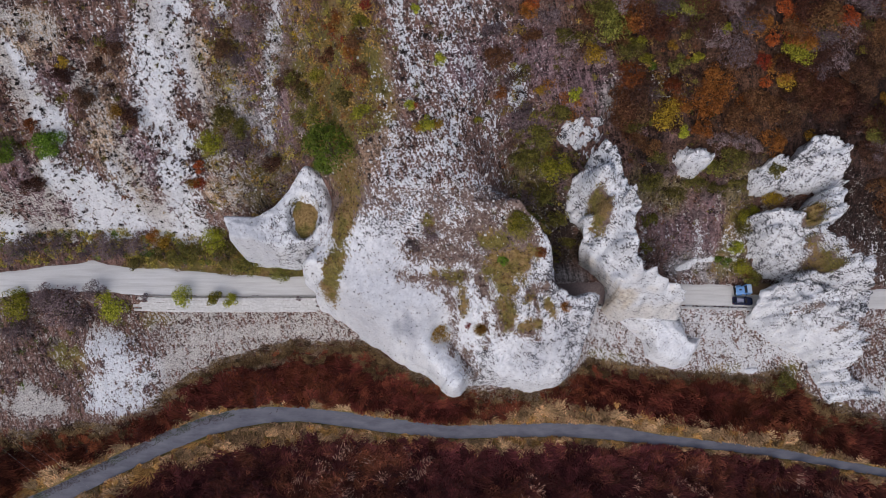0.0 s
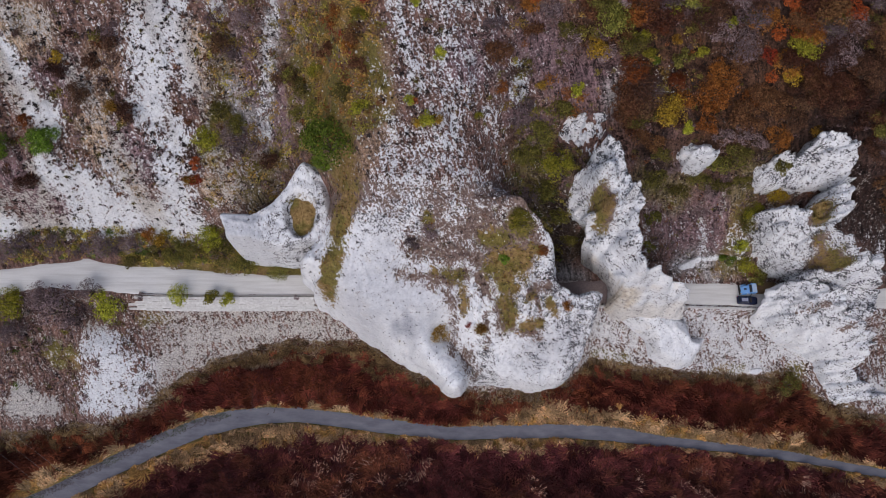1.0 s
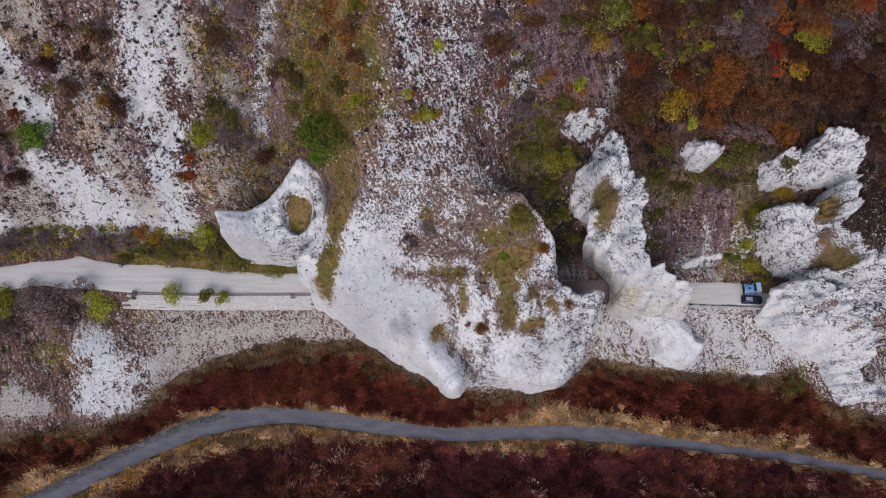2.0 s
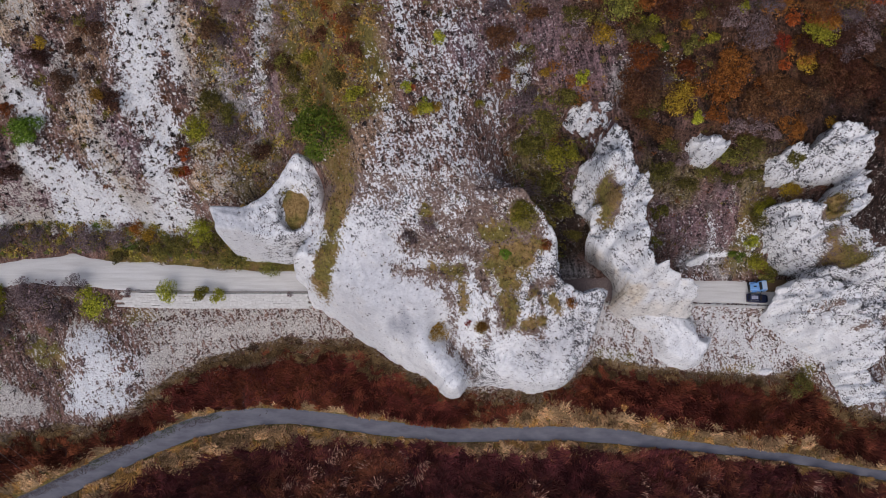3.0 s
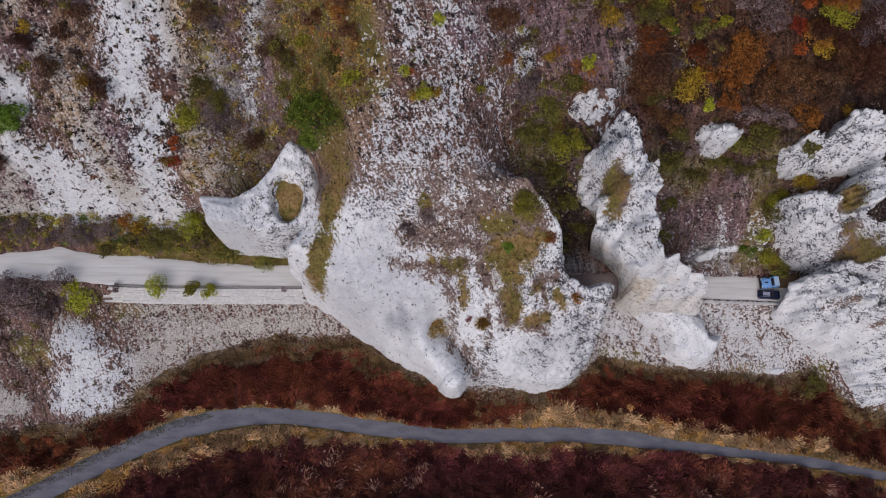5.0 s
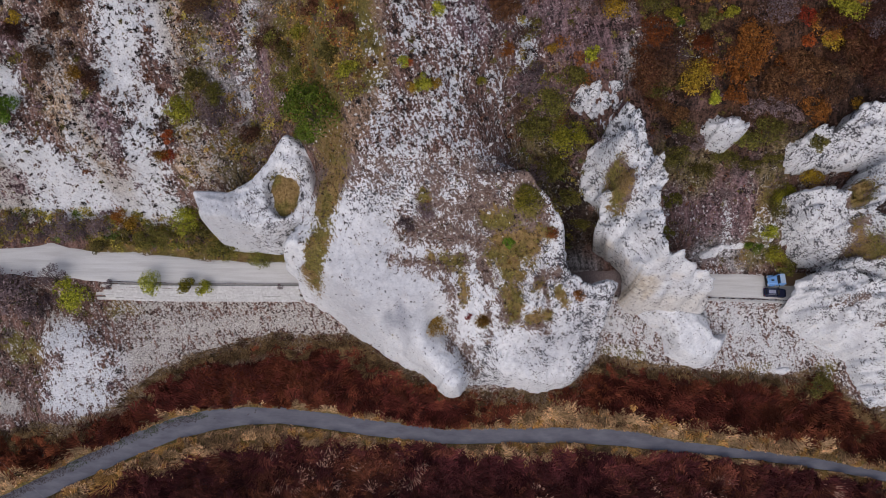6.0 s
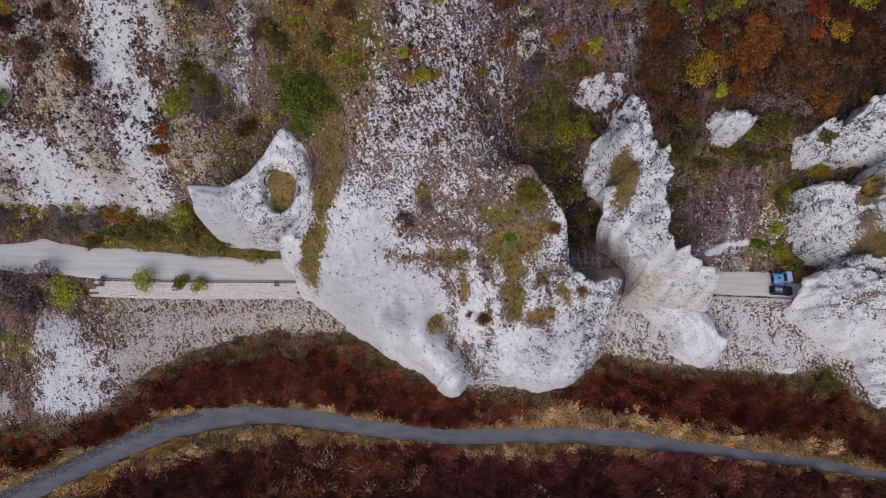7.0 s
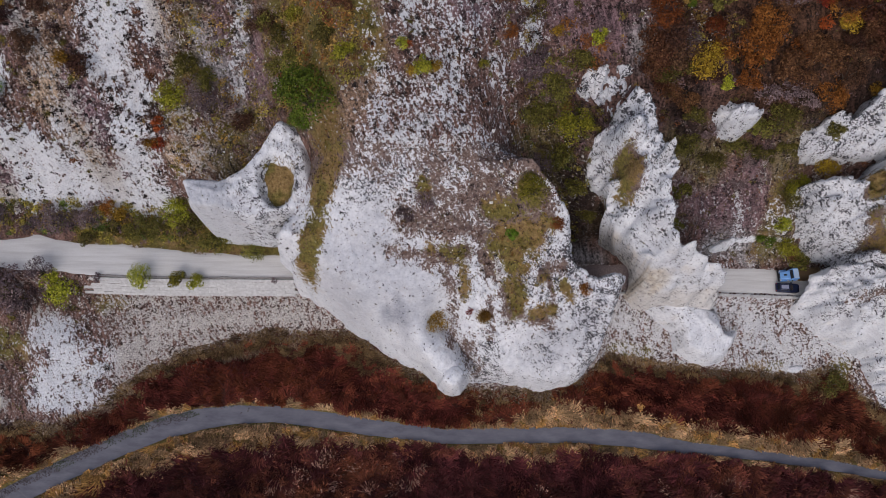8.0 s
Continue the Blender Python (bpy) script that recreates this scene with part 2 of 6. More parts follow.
HORN = [(-44, 40.8), (-44.1, 42.2), (-41, 42.3), (-37.9, 42.2), (-35.4, 43.5), (-32.7, 45.4), (-31.1, 47.4), (-29.9, 49.6), (-28.5, 51.2), (-27.3, 52.1), (-25.7, 51.2), (-24.3, 49.4), (-23.3, 47), (-22.1, 42.7), (-21.6, 38.8), (-23, 37.3), (-25.9, 36.4), (-28.7, 36), (-32.6, 35.5), (-36.8, 36.5), (-41.5, 37), (-43.1, 37.4), (-42.8, 38.2)]
LEDGE = [(51.5, 36.0), (54, 37.4), (57.5, 37.9), (60.2, 38.2), (60.4, 37.2), (57.0, 36.6), (53, 35.4)]


def buttress_top(x, y):
    z = knots(y, CREST) + 3.5 * smooth(8, 18, x) * smooth(14, 24, y) + 1.5 * smooth(-8, -18, x) * smooth(22, 28, y)
    # the fin that ends in a pillar, and the scree gully beside it
    along, share = seg_distance(x, y, (-6.5, 21.5), (1.6, 11.6))
    fin = 21.8 - 6.0 * share - 0.2 * along ** 2
    d, t = seg_distance(x, y, (0.2, 20.5), (6.6, 10.6))
    z = np.maximum(z - (7.5 + 1.0 * t) * np.exp(-(d / 2.9) ** 2), np.where(y < 22, fin, -99))
    z = z - 5.5 * np.exp(-((x + 9.0) / 3.2) ** 2 - ((y - 19.5) / 3.4) ** 2)
    z = z - 1.8 * np.exp(-((x + 23.5) / 2.4) ** 2) * smooth(24, 31, y)
    z = z - smooth(-12, -26, x) * np.clip(4.5 + 1.1 * (y - 36), 0, 14)
    over = smooth(41.0, 47.5, y)
    return z * (1 - over) + (hill(x, y) - 0.7) * over


def hung(x, y, points):
    """A surface that hangs through known heights on a rock's rim and face."""
    total, weight = 0.0, 0.0
    for px, py, pz in points:
        w = 1 / ((x - px) ** 2 + (y - py) ** 2 + 1.4) ** 1.5
        total, weight = total + w * pz, weight + w
    return total / weight


def spike_top(x, y):
    return hung(x, y, SPIKE_RIM + SPIKE_FACE)


def foot_top(x, y):
    return cones(x, y, [(38.5, 26.6, 10.2), (46, 25, 13), (51, 21, 9.5), (53, 17.0, 4.5), (56.5, 19.4, 7.0), (51, 22.5, 10.5)], 0.62)


def outcrop_top(x, y):
    return hill(x, y) + 0.9


def small_top(x, y):
    return cones(x, y, [(46.5, 52.5, 38), (50, 53.2, 40.5)], 0.5)


def upper_top(x, y):
    return hung(x, y, UPPER_RIM + UPPER_FACE) - 0.9 * np.exp(-((y - 52.4 - 0.12 * (x - 72)) / 0.4) ** 2)


def middle_top(x, y):
    # a grassy trench parts the west block from the crest
    return hung(x, y, MIDDLE_RIM + MIDDLE_FACE) - 1.6 * smooth(1.9, 0.7, line_distance(x, y, [(74.6, 44.4), (73.8, 41), (74.6, 37.4), (77.6, 32.8)]))


def lower_top(x, y):
    flute = 1 - np.abs(np.sin(1.25 * (y - 0.1 * x + 0.35 * fbm(x, y, 4, 2, 33))))
    return hung(x, y, LOWER_RIM + LOWER_FACE) - 1.9 * flute * smooth(82, 85, x - 0.25 * (y - 14)) * smooth(22, 19, y)


def horn_top(x, y):
    z = cones(x, y, [(-42.6, 40.6, 33.5), (-36, 39.2, 32.5), (-31.6, 43, 33), (-27.8, 51, 35), (-24.6, 46.6, 34.5), (-24, 41, 33)], 0.3)
    return z - 2.4 * smooth(4.9, 3.2, np.hypot((x + 27.8) * 1.4, y - 41.8))


def ledge_top(x, y):
    return ground(x, y) + 1.2


PILLAR = [(2.4 + 3.2 * math.cos(a * math.tau / 12) * (1.0 + 0.1 * math.sin(a * 2.1)), 11.0 + 3.3 * math.sin(a * math.tau / 12)) for a in range(12)]
SLAB = [(71.2 + 2.0 * math.cos(a * math.tau / 10), 14.0 + 0.95 * math.sin(a * math.tau / 10)) for a in range(10)]
SPIRE = [(32.4, 41), (32.7, 42.1), (33.4, 43.1), (34.1, 41.7), (34.7, 40.2), (34.1, 39.5), (33, 40.1)]


def pillar_top(x, y):
    return 15.9 - 0.22 * np.hypot(x - 2.2, y - 11.0) ** 2


def slab_top(x, y):
    return ground(x, y) * 0 + 1.5


def spire_top(x, y):
    return cones(x, y, [(33.3, 42.6, 57), (33.4, 40.2, 51)], 1.6)


ROCKS = {
    "buttress": (BUTTRESS, buttress_top, 5.0, 2.6, 0.5),
    "spike": (SPIKE, spike_top, 0.7, 2.4, 0.3),
    "pillar": (PILLAR, pillar_top, 1.7, 2.6, 0.08),
    "slab": (SLAB, slab_top, 0.5, 2.0, 0.1),
    "spire": (SPIRE, spire_top, 0.8, 2.0, 0.4),
    "foot": (FOOT, foot_top, 1.8, 2.0, 0.2),
    "outcrop": (OUTCROP, outcrop_top, 0.7, 1.6, 1.1),
    "small": (SMALL, small_top, 0.8, 2.2, 0.3),
    "upper": (UPPER, upper_top, 0.9, 2.4, 0.3),
    "middle": (MIDDLE, middle_top, 1.1, 2.4, 0.3),
    "lower": (LOWER, lower_top, 0.8, 2.2, 0.25),
    "horn": (HORN, horn_top, 1.3, 2.4, 0.12),
    "ledge": (LEDGE, ledge_top, 0.6, 2.0, 0.4),
}


def tunnel_roof(x, y):
    """Height of the arch over the road, or None-like -99 beside it."""
    mid = (knots(x, ROAD_S) + knots(x, ROAD_N)) / 2
    u = (y - mid - 0.4 * fbm(x, y * 0 + 5, 6, 2, 31)) / 4.1
    return np.where(np.abs(u) < 1, BENCH + 5.6 * np.sqrt(np.clip(1 - u * u, 0, 1)) + 0.5 * fbm(x, y, 3, 3, 32), -99.0)


def rock_surface(key, x, y):
    """Distance inside the rock's ragged outline, its upper and its under surface."""
    poly, top, width, sharp, ragged = ROCKS[key]
    seed = 40 + 7 * len(key) + ord(key[0])
    if key == "spike":
        ragged = 0.12 + 0.25 * smooth(31, 36, y)
    d = inside_distance(x, y, poly) + ragged * (0.9 * fbm(x, y, 3.4, 3, seed) + 0.35 * fbm(x, y, 0.9, 2, seed + 3))
    if key in ("spike", "upper", "middle", "lower", "horn", "small"):
        d = d + 0.55
    craggy = {"spike": 0.55 * smooth(31, 35, y), "spire": 0.4, "outcrop": 0.6, "small": 0.7, "upper": 1.0, "middle": 1.0, "lower": smooth(20, 23, y)}.get(key, 0.0)
    if key in ("spike", "spire", "outcrop", "small", "upper", "middle", "lower"):
        big, joint = chunks(x, y * 1.25, 3.0, seed + 20)
        bit, split = chunks(x, y, 1.15, seed + 30)
        d = d + craggy * (0.45 * (big - 0.5) + 0.35 * (bit - 0.5)) * smooth(-2.5, 0.0, d)
    under = ground(x, y) - 0.6
    roof = tunnel_roof(x, y)
    over = roof > -50
    under = np.where(over, np.maximum(roof, under), under)
    low = np.where(over, under + 1.1, under)
    w = width
    if key == "buttress":
        w = 2.0 + 4.5 * smooth(14, -6, x) * smooth(40, 30, y) * smooth(4.5, 11, np.hypot(x - 1.6, y - 11.5))
    rise = 1 - (1 - np.clip(d / w, 0, 1)) ** sharp
    high = np.maximum(top(x, y), low + 0.3)
    rough = fbm(x, y, 3.2, 4, seed + 5)
    fine = np.abs(fbm(x, y, 1.3, 3, seed + 9))
    calm = 0.25 if key == "buttress" else 1.0
    if key == "buttress":
        calm = 0.25 + 0.4 * smooth(-2, 10, x)
    if key in ("horn", "foot", "pillar", "slab"):
        calm = {"horn": 0.3, "foot": 0.12}.get(key, 0.06)
    if key == "spike":
        calm = 0.25 + 0.3 * smooth(31, 36, y)
    if key == "lower":
        calm = 0.12 + 0.5 * smooth(20, 24, y)
    if key in ("upper", "middle"):
        calm = 0.5
    high = high + rise * (1.1 * calm * rough - 1.5 * calm * fine)
    if key in ("spike", "spire", "outcrop", "small", "upper", "middle", "lower"):
        high = high + rise * craggy * (1.1 * (big - 0.5) - 0.9 * smooth(0.5, 0.05, joint) + 0.6 * (bit - 0.5) - 0.5 * smooth(0.3, 0.0, split))
    return d, np.maximum(low + (high - low) * rise, under + 0.15), under


def land(x, y):
    """Height of whatever is uppermost: ground or rock."""
    x, y = np.asarray(x, float), np.asarray(y, float)
    z = ground(x, y)
    for key, (poly, *_) in ROCKS.items():
        px, py = [p[0] for p in poly], [p[1] for p in poly]
        near = (x > min(px) - 1.5) & (x < max(px) + 1.5) & (y > min(py) - 1.5) & (y < max(py) + 1.5)
        if near.any():
            d, high, _ = rock_surface(key, x[near], y[near])
            z[near] = np.where(d > 0, np.maximum(z[near], high), z[near])
    return z

# ---------------------------------------------------------------- materials
class Nodes:
    """A short way to write a node material."""

    def __init__(self, name):
        self.mat = bpy.data.materials.new(name)
        self.mat.use_nodes = True
        self.tree = self.mat.node_tree
        self.out = self.tree.nodes["Principled BSDF"]
        self.geo = self.add("ShaderNodeNewGeometry")

    def add(self, kind, **values):
        node = self.tree.nodes.new(kind)
        for key, value in values.items():
            setattr(node, key, value)
        return node

    def set(self, socket, value):
        if isinstance(value, bpy.types.NodeSocket):
            self.tree.links.new(value, socket)
        elif isinstance(value, (tuple, list)) and len(value) == 3 and socket.type == "RGBA":
            socket.default_value = (*value, 1)
        else:
            socket.default_value = value

    def stretch(self, x, y, z):
        node = self.add("ShaderNodeMapping")
        self.set(node.inputs[0], self.geo.outputs["Position"])
        node.inputs[3].default_value = (x, y, z)
        return node.outputs[0]

    def slant(self, x, y, z, turn):
        """The place, stretched along a direction that leans from the y axis by turn (radians)."""
        node = self.add("ShaderNodeMapping", vector_type="TEXTURE")
        self.set(node.inputs[0], self.geo.outputs["Position"])
        node.inputs[2].default_value = (0, 0, turn)
        node.inputs[3].default_value = (1 / x, 1 / y, 1 / z)
        return node.outputs[0]

    def scale(self, colour, by):
        node = self.add("ShaderNodeVectorMath", operation="SCALE")
        self.set(node.inputs[0], colour)
        self.set(node.inputs["Scale"], by)
        return node.outputs[0]

    def level(self, t, lo, hi, a, b):
        """t from lo..hi carried over to a..b, held at the ends."""
        node = self.add("ShaderNodeMapRange")
        for k, value in enumerate((t, lo, hi, a, b)):
            self.set(node.inputs[k], value)
        return node.outputs[0]

    def marks(self, where, scale, radius, share, ragged=0.35):
        """Separate dark specks of uneven outline; share: how many of the cells carry one."""
        wobble = self.add("ShaderNodeTexNoise")
        self.set(wobble.inputs["Vector"], where)
        wobble.inputs["Scale"].default_value, wobble.inputs["Detail"].default_value = scale * 1.9, 2.0
        push = self.add("ShaderNodeVectorMath", operation="MULTIPLY_ADD")
        self.set(push.inputs[0], wobble.outputs["Color"])
        push.inputs[1].default_value = (ragged * 2 / scale,) * 3
        self.set(push.inputs[2], where)
        node = self.add("ShaderNodeTexVoronoi")
        self.set(node.inputs["Vector"], push.outputs[0])
        node.inputs["Scale"].default_value = scale
        split = self.add("ShaderNodeSeparateColor")
        self.set(split.inputs[0], node.outputs["Color"])
        reach = self.math("MULTIPLY_ADD", split.outputs[1], radius * 0.9, radius * 0.45)
        blot = self.step(self.math("MULTIPLY", reach, 1.12), self.math("MULTIPLY", reach, 0.88), node.outputs["Distance"])
        return self.math("MULTIPLY", blot, self.math("LESS_THAN", split.outputs[0], share))

    def noise(self, scale, detail=4.0, rough=0.55, where=None, warp=0.0):
        node = self.add("ShaderNodeTexNoise")
        self.set(node.inputs["Vector"], where or self.geo.outputs["Position"])
        node.inputs["Scale"].default_value, node.inputs["Detail"].default_value = scale, detail
        node.inputs["Roughness"].default_value, node.inputs["Distortion"].default_value = rough, warp
        return node.outputs[0]

    def math(self, op, a, b=0.0, c=0.0):
        node = self.add("ShaderNodeMath", operation=op)
        for k, v in enumerate((a, b, c)):
            self.set(node.inputs[k], v)
        return node.outputs[0]

    def step(self, a, b, v):
        node = self.add("ShaderNodeMapRange", interpolation_type="SMOOTHSTEP")
        for k, value in enumerate((v, a, b, 0.0, 1.0)):
            self.set(node.inputs[k], value)
        return node.outputs[0]

    def mix(self, t, a, b):
        node = self.add("ShaderNodeMix", data_type="RGBA")
        self.set(node.inputs[0], t)
        self.set(node.inputs[6], a)
        self.set(node.inputs[7], b)
        return node.outputs[2]

    def ramp(self, t, *stops):
        node = self.add("ShaderNodeValToRGB")
        marks = node.color_ramp.elements
        while len(marks) < len(stops):
            marks.new(0.5)
        for mark, (place, colour) in zip(marks, stops):
            mark.position, mark.color = place, (*colour, 1)
        self.set(node.inputs[0], t)
        return node.outputs[0]

    def cover(self, name):
        node = self.add("ShaderNodeAttribute", attribute_name=name)
        split = self.add("ShaderNodeSeparateColor")
        self.set(split.inputs[0], node.outputs["Color"])
        return split.outputs[0], split.outputs[1], split.outputs[2], node.outputs["Alpha"]

    def bump(self, height, strength=0.5, distance=0.1):
        node = self.add("ShaderNodeBump")
        node.inputs["Strength"].default_value, node.inputs["Distance"].default_value = strength, distance
        self.set(node.inputs["Height"], height)
        self.set(self.out.inputs["Normal"], node.outputs[0])

    def done(self, colour, rough=0.9, metal=0.0, specular=0.3):
        self.set(self.out.inputs["Base Color"], colour)
        self.set(self.out.inputs["Roughness"], rough)
        self.set(self.out.inputs["Metallic"], metal)
        self.set(self.out.inputs["Specular IOR Level"], specular)
        return self.mat


def chalk_colour(n):
    """Chalk: a cool white, softly clouded, with faint grey weathering."""
    broad, fine = n.noise(0.25, 5, 0.6), n.noise(2.2, 6, 0.62)
    white = n.ramp(fine, (0.26, (0.47, 0.485, 0.535)), (0.4, (0.69, 0.71, 0.755)), (0.52, (0.785, 0.803, 0.838)), (0.75, (0.86, 0.872, 0.893)))
    grey = n.ramp(n.noise(4.5, 4, 0.65), (0.35, (0.4, 0.41, 0.455)), (0.65, (0.66, 0.67, 0.71)))
    white = n.mix(n.math("MULTIPLY", n.step(0.48, 0.66, broad), 0.45), white, grey)
    return n.mix(n.math("MULTIPLY", n.step(0.56, 0.7, n.noise(0.3, 5, 0.65)), 0.22), white, n.ramp(fine, (0.35, (0.52, 0.45, 0.37)), (0.65, (0.76, 0.69, 0.6))))


def grass_colour(n):
    tone = n.noise(2.3, 6, 0.7)
    straw = n.ramp(tone, (0.28, (0.11, 0.068, 0.027)), (0.5, (0.24, 0.155, 0.06)), (0.72, (0.38, 0.265, 0.125)))
    green = n.ramp(tone, (0.28, (0.062, 0.054, 0.016)), (0.5, (0.16, 0.13, 0.036)), (0.72, (0.27, 0.225, 0.07)))
    return n.mix(n.step(0.4, 0.58, n.noise(0.22, 4, 0.55)), straw, green)


def broken_edge(n, fine, mid, much):
    """Noise by which one cover breaks up into the next, drawn out down the slope."""
    run = n.noise(1.4, 5, 0.7, n.slant(1.3, 0.5, 0.5, 0.42), 0.6)
    total = n.math("MULTIPLY", n.math("SUBTRACT", fine, 0.5), 1.8 * much)
    total = n.math("ADD", total, n.math("MULTIPLY", n.math("SUBTRACT", mid, 0.5), 0.8 * much))
    return n.math("ADD", total, n.math("MULTIPLY", n.math("SUBTRACT", run, 0.5), 1.7 * much))


def ground_material():
    n = Nodes("hillside_soil_and_chalk")
    chalk, grass, rust, wet = n.cover("cover")
    soil = n.add("ShaderNodeAttribute", attribute_name="soil").outputs["Color"]
    fine, mid = n.noise(2.4, 7, 0.74), n.noise(0.6, 5, 0.65)
    run = n.noise(0.9, 6, 0.7, n.slant(1.6, 0.3, 0.4, 0.34), 0.4)
    tone = n.math("MULTIPLY_ADD", run, 0.45, n.math("MULTIPLY", fine, 0.55))
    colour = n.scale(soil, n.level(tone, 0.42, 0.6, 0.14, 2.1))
    # chips of pale stone that lie in the soil
    chip = n.math("MULTIPLY", n.step(0.56, 0.63, n.noise(2.6, 5, 0.72, n.slant(1.1, 0.8, 1.0, 0.34))), n.step(0.9, 0.4, rust))
    colour = n.mix(n.math("MULTIPLY", chip, 0.7), colour, n.mix(0.5, (0.62, 0.59, 0.57), n.scale(soil, 2.6)))
    gravel = n.ramp(n.noise(2.8, 6, 0.82), (0.34, (0.06, 0.05, 0.045)), (0.44, (0.34, 0.305, 0.28)), (0.55, (0.58, 0.535, 0.485)), (0.68, (0.83, 0.8, 0.75)))
    edge = broken_edge(n, fine, mid, 1.0)
    mud = n.ramp(fine, (0.32, (0.03, 0.009, 0.008)), (0.5, (0.08, 0.026, 0.02)), (0.7, (0.17, 0.07, 0.045)))
    colour = n.mix(wet, colour, mud)
    colour = n.mix(n.step(0.4, 0.6, n.math("ADD", grass, edge)), colour, grass_colour(n))
    bare = n.mix(n.math("MULTIPLY", n.step(0.05, 0.4, rust), 0.85), chalk_colour(n), gravel)
    colour = n.mix(n.step(0.44, 0.56, n.math("ADD", chalk, edge)), colour, bare)
    # low dark plants dotted over the bare chalk
    clean = n.math("SUBTRACT", 1.0, n.step(0.05, 0.4, rust))
    plants = n.marks(n.geo.outputs["Position"], 0.85, 0.24, n.level(mid, 0.35, 0.65, 0.05, 0.6))
    colour = n.mix(n.math("MULTIPLY", n.math("MULTIPLY", plants, clean), 0.9), colour, n.ramp(fine, (0.35, (0.03, 0.026, 0.028)), (0.65, (0.11, 0.09, 0.085))))
    n.bump(n.math("ADD", fine, mid), 1.0, 0.35)
    return n.done(colour, 0.95)


def rock_material():
    n = Nodes("weathered_chalk_rock")
    chalk, grass, rust, worn = n.cover("cover")
    fine, mid = n.noise(2.4, 7, 0.74), n.noise(0.55, 5, 0.62)
    colour = chalk_colour(n)
    # a blue-grey tint that paints in the shade of the hollow and horn flank
    shade_tint = n.math("MULTIPLY", n.cover("shade_tint")[0], n.math("MULTIPLY_ADD", n.noise(0.9, 5, 0.65), 1.1, 0.35))
    colour = n.mix(n.math("MINIMUM", shade_tint, 0.9), colour, n.ramp(fine, (0.35, (0.22, 0.235, 0.29)), (0.65, (0.42, 0.44, 0.5))))
    # fresh cream-coloured breaks
    colour = n.mix(n.math("MULTIPLY", n.step(0.0, 1.0, n.math("SUBTRACT", 1.0, chalk)), 0.9), colour, n.ramp(n.noise(1.6, 5, 0.7, n.slant(1.6, 0.5, 0.5, 0.9)), (0.35, (0.45, 0.36, 0.26)), (0.5, (0.66, 0.58, 0.47)), (0.68, (0.82, 0.78, 0.71))))
    # a grey bloom round the lichen, then black lichen in slanting specks, in clusters, on the rough faces
    crowd = n.math("MULTIPLY_ADD", n.math("SUBTRACT", mid, 0.5), 4.2, worn)
    bloom = n.math("MULTIPLY", n.step(0.5, 0.66, n.noise(3.4, 4, 0.65, n.slant(1.5, 0.8, 0.8, 0.6))), n.step(0.1, 0.8, crowd))
    colour = n.mix(n.math("MULTIPLY", bloom, 0.5), colour, (0.36, 0.36, 0.41))
    black = n.ramp(fine, (0.35, (0.012, 0.012, 0.018)), (0.65, (0.055, 0.053, 0.068)))
    speck = n.math("MULTIPLY_ADD", n.math("SUBTRACT", crowd, 0.5), 0.16, n.noise(2.9, 3.5, 0.66, n.slant(1.25, 0.8, 0.8, 0.7), 0.5))
    grain = n.marks(n.slant(1.3, 0.85, 0.8, 0.5), 1.7, 0.26, n.level(crowd, 0.0, 0.95, 0.04, 0.4), 0.4)
    lichen = n.math("MAXIMUM", n.math("MULTIPLY", n.step(0.606, 0.63, speck), n.step(0.05, 0.3, worn)), grain)
    colour = n.mix(n.math("MULTIPLY", lichen, 0.93), colour, black)
    edge = broken_edge(n, fine, mid, 1.0)
    brown = n.ramp(fine, (0.32, (0.06, 0.04, 0.034)), (0.47, (0.165, 0.115, 0.1)), (0.58, (0.26, 0.19, 0.165)), (0.72, (0.5, 0.44, 0.42)))
    colour = n.mix(n.step(0.46, 0.54, n.math("SUBTRACT", rust, edge)), colour, brown)
    colour = n.mix(n.step(0.42, 0.58, n.math("ADD", grass, edge)), colour, grass_colour(n))
    n.bump(n.math("ADD", n.math("SUBTRACT", fine, n.math("MULTIPLY", lichen, 0.4)), n.math("MULTIPLY", mid, 1.2)), 0.6, 0.22)
    return n.done(colour, 0.93)


def road_material():
    n = Nodes("chalk_dust_road")
    along = n.noise(0.9, 4, 0.6, n.stretch(0.12, 1.6, 1.0))
    fine = n.noise(4.0, 5, 0.65)
    colour = n.ramp(along, (0.3, (0.53, 0.525, 0.52)), (0.5, (0.62, 0.62, 0.615)), (0.7, (0.68, 0.68, 0.68)))
    colour = n.mix(n.math("MULTIPLY", n.step(0.45, 0.75, fine), 0.35), colour, (0.48, 0.47, 0.46))
    # shade between the two rock arches, painted brown-violet into the road
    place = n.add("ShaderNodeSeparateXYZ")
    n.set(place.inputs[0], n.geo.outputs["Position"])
    arch_shade = n.math("MULTIPLY", n.step(18.0, 27.0, n.math("MULTIPLY_ADD", along, 6.0, place.outputs[0])), n.step(48.0, 40.0, place.outputs[0]))
    colour = n.mix(n.math("MULTIPLY", arch_shade, 0.9), colour, n.ramp(fine, (0.35, (0.15, 0.105, 0.105)), (0.65, (0.33, 0.25, 0.245))))
    n.bump(fine, 0.3, 0.05)
    return n.done(colour, 0.95)


def water_material():
    n = Nodes("milky_river_water")
    tone = n.noise(0.5, 4, 0.6, n.stretch(0.5, 1.4, 1.0))
    n.bump(n.noise(2.2, 3, 0.5), 0.15, 0.05)
    return n.done(n.ramp(tone, (0.3, (0.115, 0.115, 0.14)), (0.7, (0.19, 0.188, 0.215))), 0.12, 0.0, 0.5)


